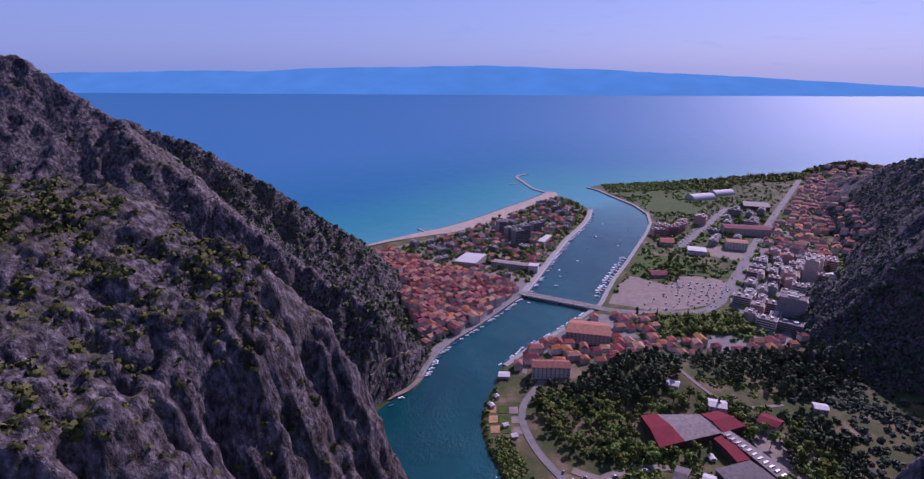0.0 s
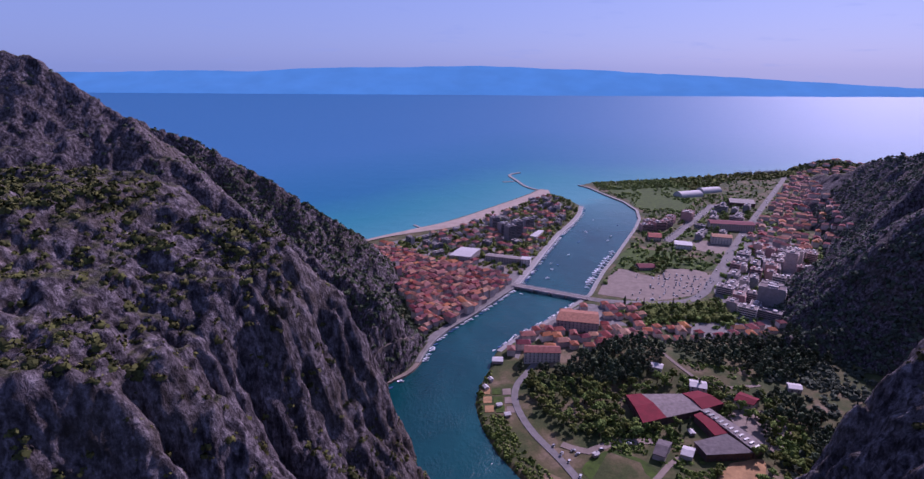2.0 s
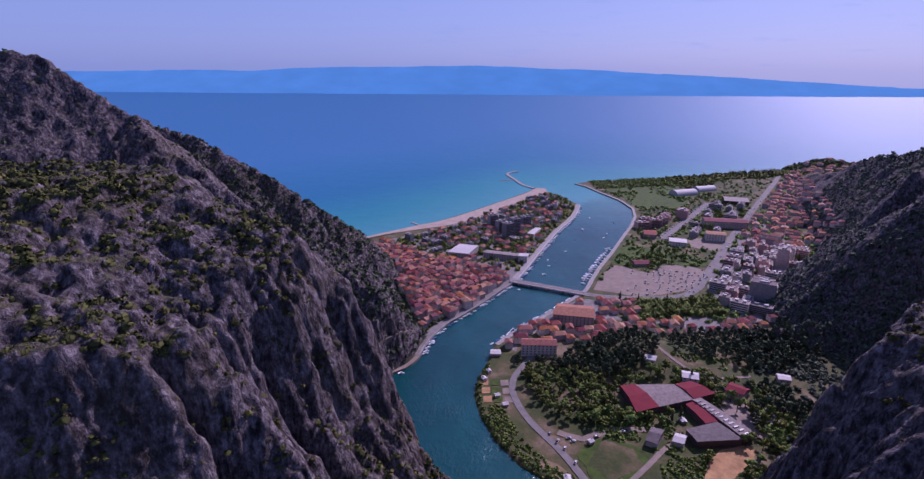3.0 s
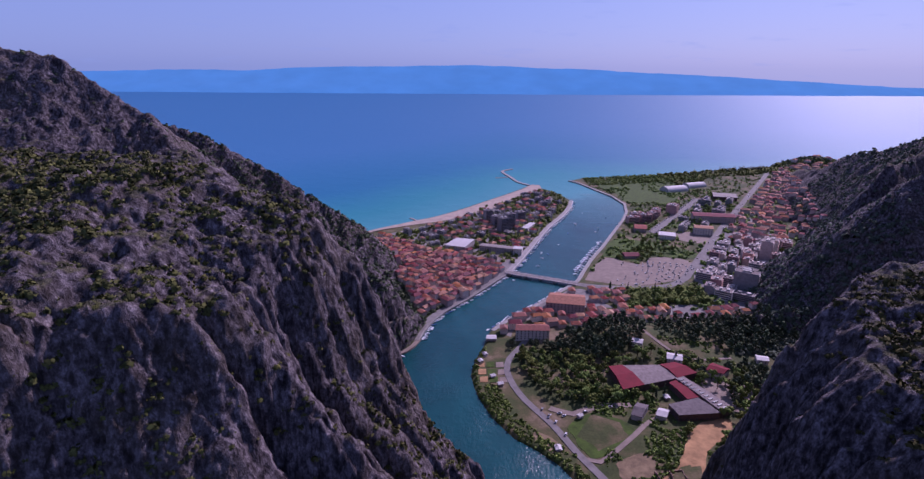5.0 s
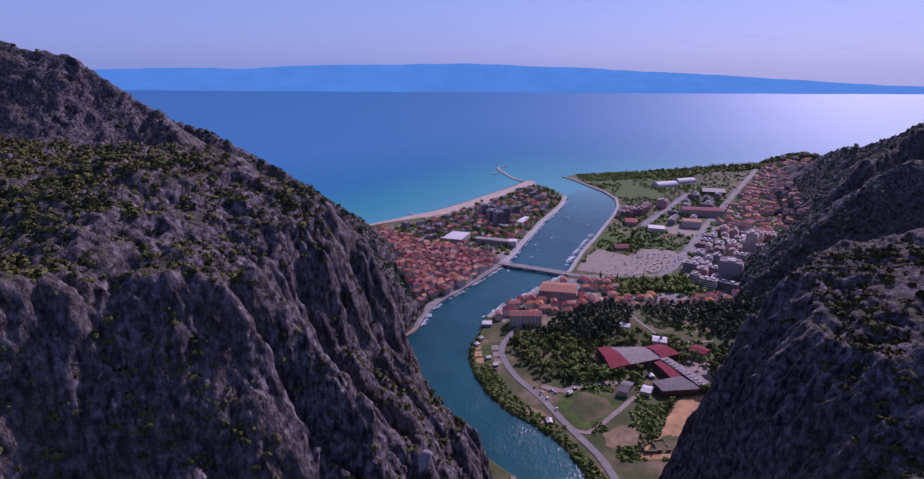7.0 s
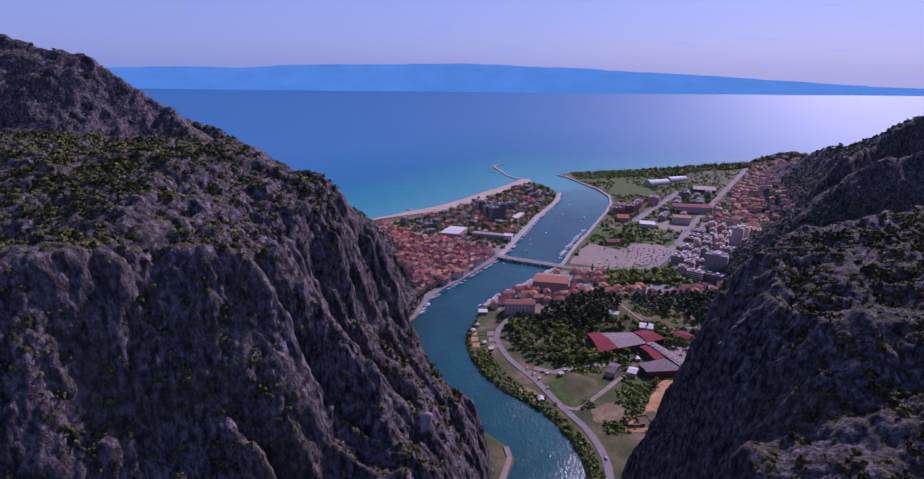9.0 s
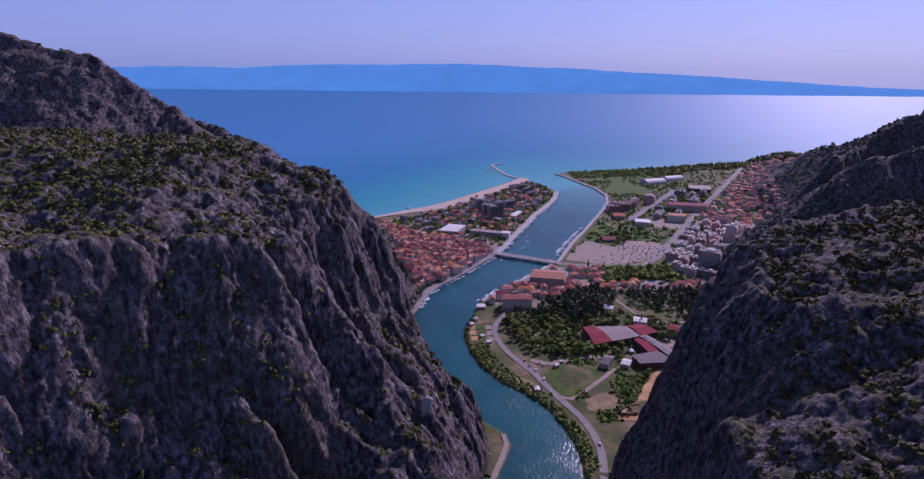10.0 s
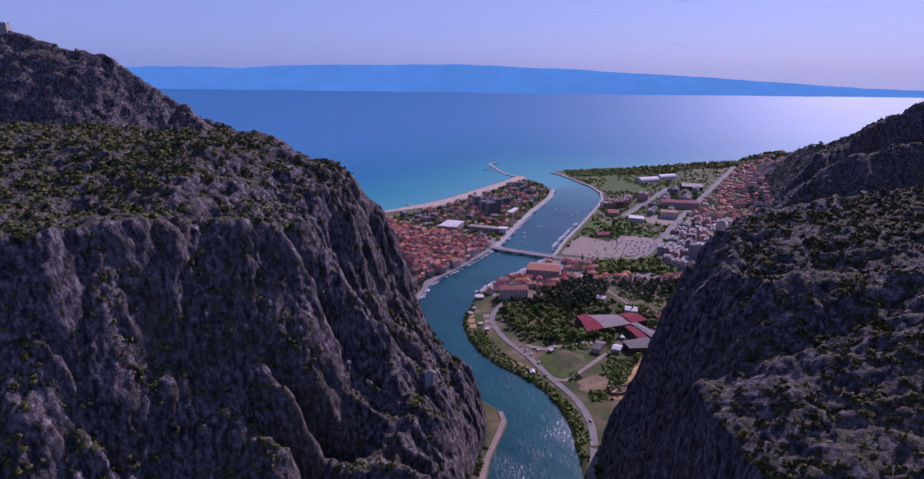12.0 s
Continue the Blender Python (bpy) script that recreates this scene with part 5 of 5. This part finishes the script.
fleet = [boat("rowing_boat", 5.2, 1.9, HULL, 0, "small white open boat moored at the quay", "moored boats"), boat("cabin_boat", 7, 2.5, HULL, 1.3, "white cabin boat moored at the quay", "moored boats"),
         boat("rowing_boat", 5.6, 2.0, HULL_BLUE, 0, "small blue open boat moored at the quay", "moored boats"), boat("motor_yacht", 12, 3.8, HULL, 2.2, "white motor yacht moored in the marina", "moored boats")]
moor = []
y = -205.0
while y < 470:
    if abs(y) > 12:
        moor.append((float(left_bank(y)) + dice.uniform(4.5, 6.5), y, dice.choice((0, 1, 1, 2)), 15 + dice.uniform(-15, 15)))
    y += dice.uniform(4.5, 11) if y < 330 else dice.uniform(10, 20)
y = -180.0
while y < -48:
    moor.append((float(right_bank(y)) - dice.uniform(4, 6), y, dice.choice((0, 1, 2)), 48 + dice.uniform(-15, 15)))
    y += dice.uniform(5, 9)
y = 5.0
while y < 165:
    moor.append((float(right_bank(y)) - dice.uniform(7, 9), y, dice.choice((1, 3, 3)), -28 + dice.uniform(-8, 8)))
    y += dice.uniform(7, 14)
moor += [(x, y, k % 3, 200 + 40 * k) for k, (x, y) in enumerate(((174, 146), (139, 102), (150, 97), (138, 76), (127, 39), (203, 217), (259, 368), (228, 283), (115, 74), (258, 230), (269, 255), (300, 330), (84, -22), (-52, -246), (-60, -258), (-24, -178)))]
seen_kinds = set()
for x, y, k, turn in moor:
    m = pose(x, y, 0.0, 0, 0, turn)
    if k in seen_kinds:
        copy_thing(fleet[k], m)
    else:
        fleet[k].matrix_basis = m
        seen_kinds.add(k)


# ---- cars ----
def car(name, n, w, h, label):
    base = new(name)
    v, f = boxes((-n / 2, -w / 2, 0.3, n / 2, w / 2, h * 0.55))
    v = [(x * (0.96 if z > 0.5 else 1), y, z) for x, y, z in v]
    mesh("body", v, f, CAR_PAINT, base)
    v, f = boxes((-n * 0.36, -w * 0.46, h * 0.55, n * 0.2, w * 0.46, h))
    v = [(x * (0.78 if z > h * 0.8 else 1), y * (0.86 if z > h * 0.8 else 1), z) for x, y, z in v]
    mesh("cabin", v, f, PANE, base)
    v, f = boxes((-n * 0.27, -w * 0.38, h, n * 0.13, w * 0.38, h + 0.06))
    mesh("roof", v, f, CAR_PAINT, base)
    return tagged(base, label, "car", "parked cars")


cars = [car("car", 4.4, 1.8, 1.5, "parked car on the gravel car park"), car("van", 5.2, 2.0, 2.2, "parked van on the gravel car park")]
lots = []
for row in range(11):
    for k in range(17):
        x, y = 226 + 8.0 * k + 4 * row, -32 + 9.5 * row - 1.4 * k
        if inside(x, y, OPEN[0]) and dice.random() < (0.85 if x > 280 else 0.25):
            lots.append((x + dice.uniform(-2.5, 2.5), y + dice.uniform(-1.5, 1.5), 75 + dice.choice((0, 0, 180, 90)) + dice.uniform(-8, 8), 2.62))
for k in range(22):
    s = k / 21
    lots += [(366 + 188 * s + side * 5.2, 226 + 272 * s - side * 3.6, 145, 2.76) for side in (-1, 1) if dice.random() < 0.8]
for k in range(26):
    s = dice.random()
    p = LANES[0][0][int(20 + s * (len(LANES[0][0]) - 40))]
    lots.append((p[0] + dice.choice((-3, 3)), p[1], 57, over(p[0], p[1], 0.32)))
lots += [(88, -340, 60, None), (93, -350, 60, None), (98, -358, 60, None), (103, -346, 20, None), (106, -350, 30, None), (104, -374, 62, None), (137, -470, 90, None), (126, -345, 10, None), (150, -337, 5, None)]
lots += [(400 + 6 * k, -88 + 9 * k, 147, 2.62) for k in range(6)] + [(410 + 6 * k, -90 + 9 * k, 147, 2.62) for k in range(6)]
for n, (x, y, turn, z) in enumerate(lots):
    m = pose(x, y, max(2.92, min(over(x, y, 0.32), 5.82)) if z is None else z, 0, 0, turn)
    if n < 2:
        cars[n].matrix_basis = m
    else:
        copy_thing(cars[1 if dice.random() < 0.12 else 0], m)
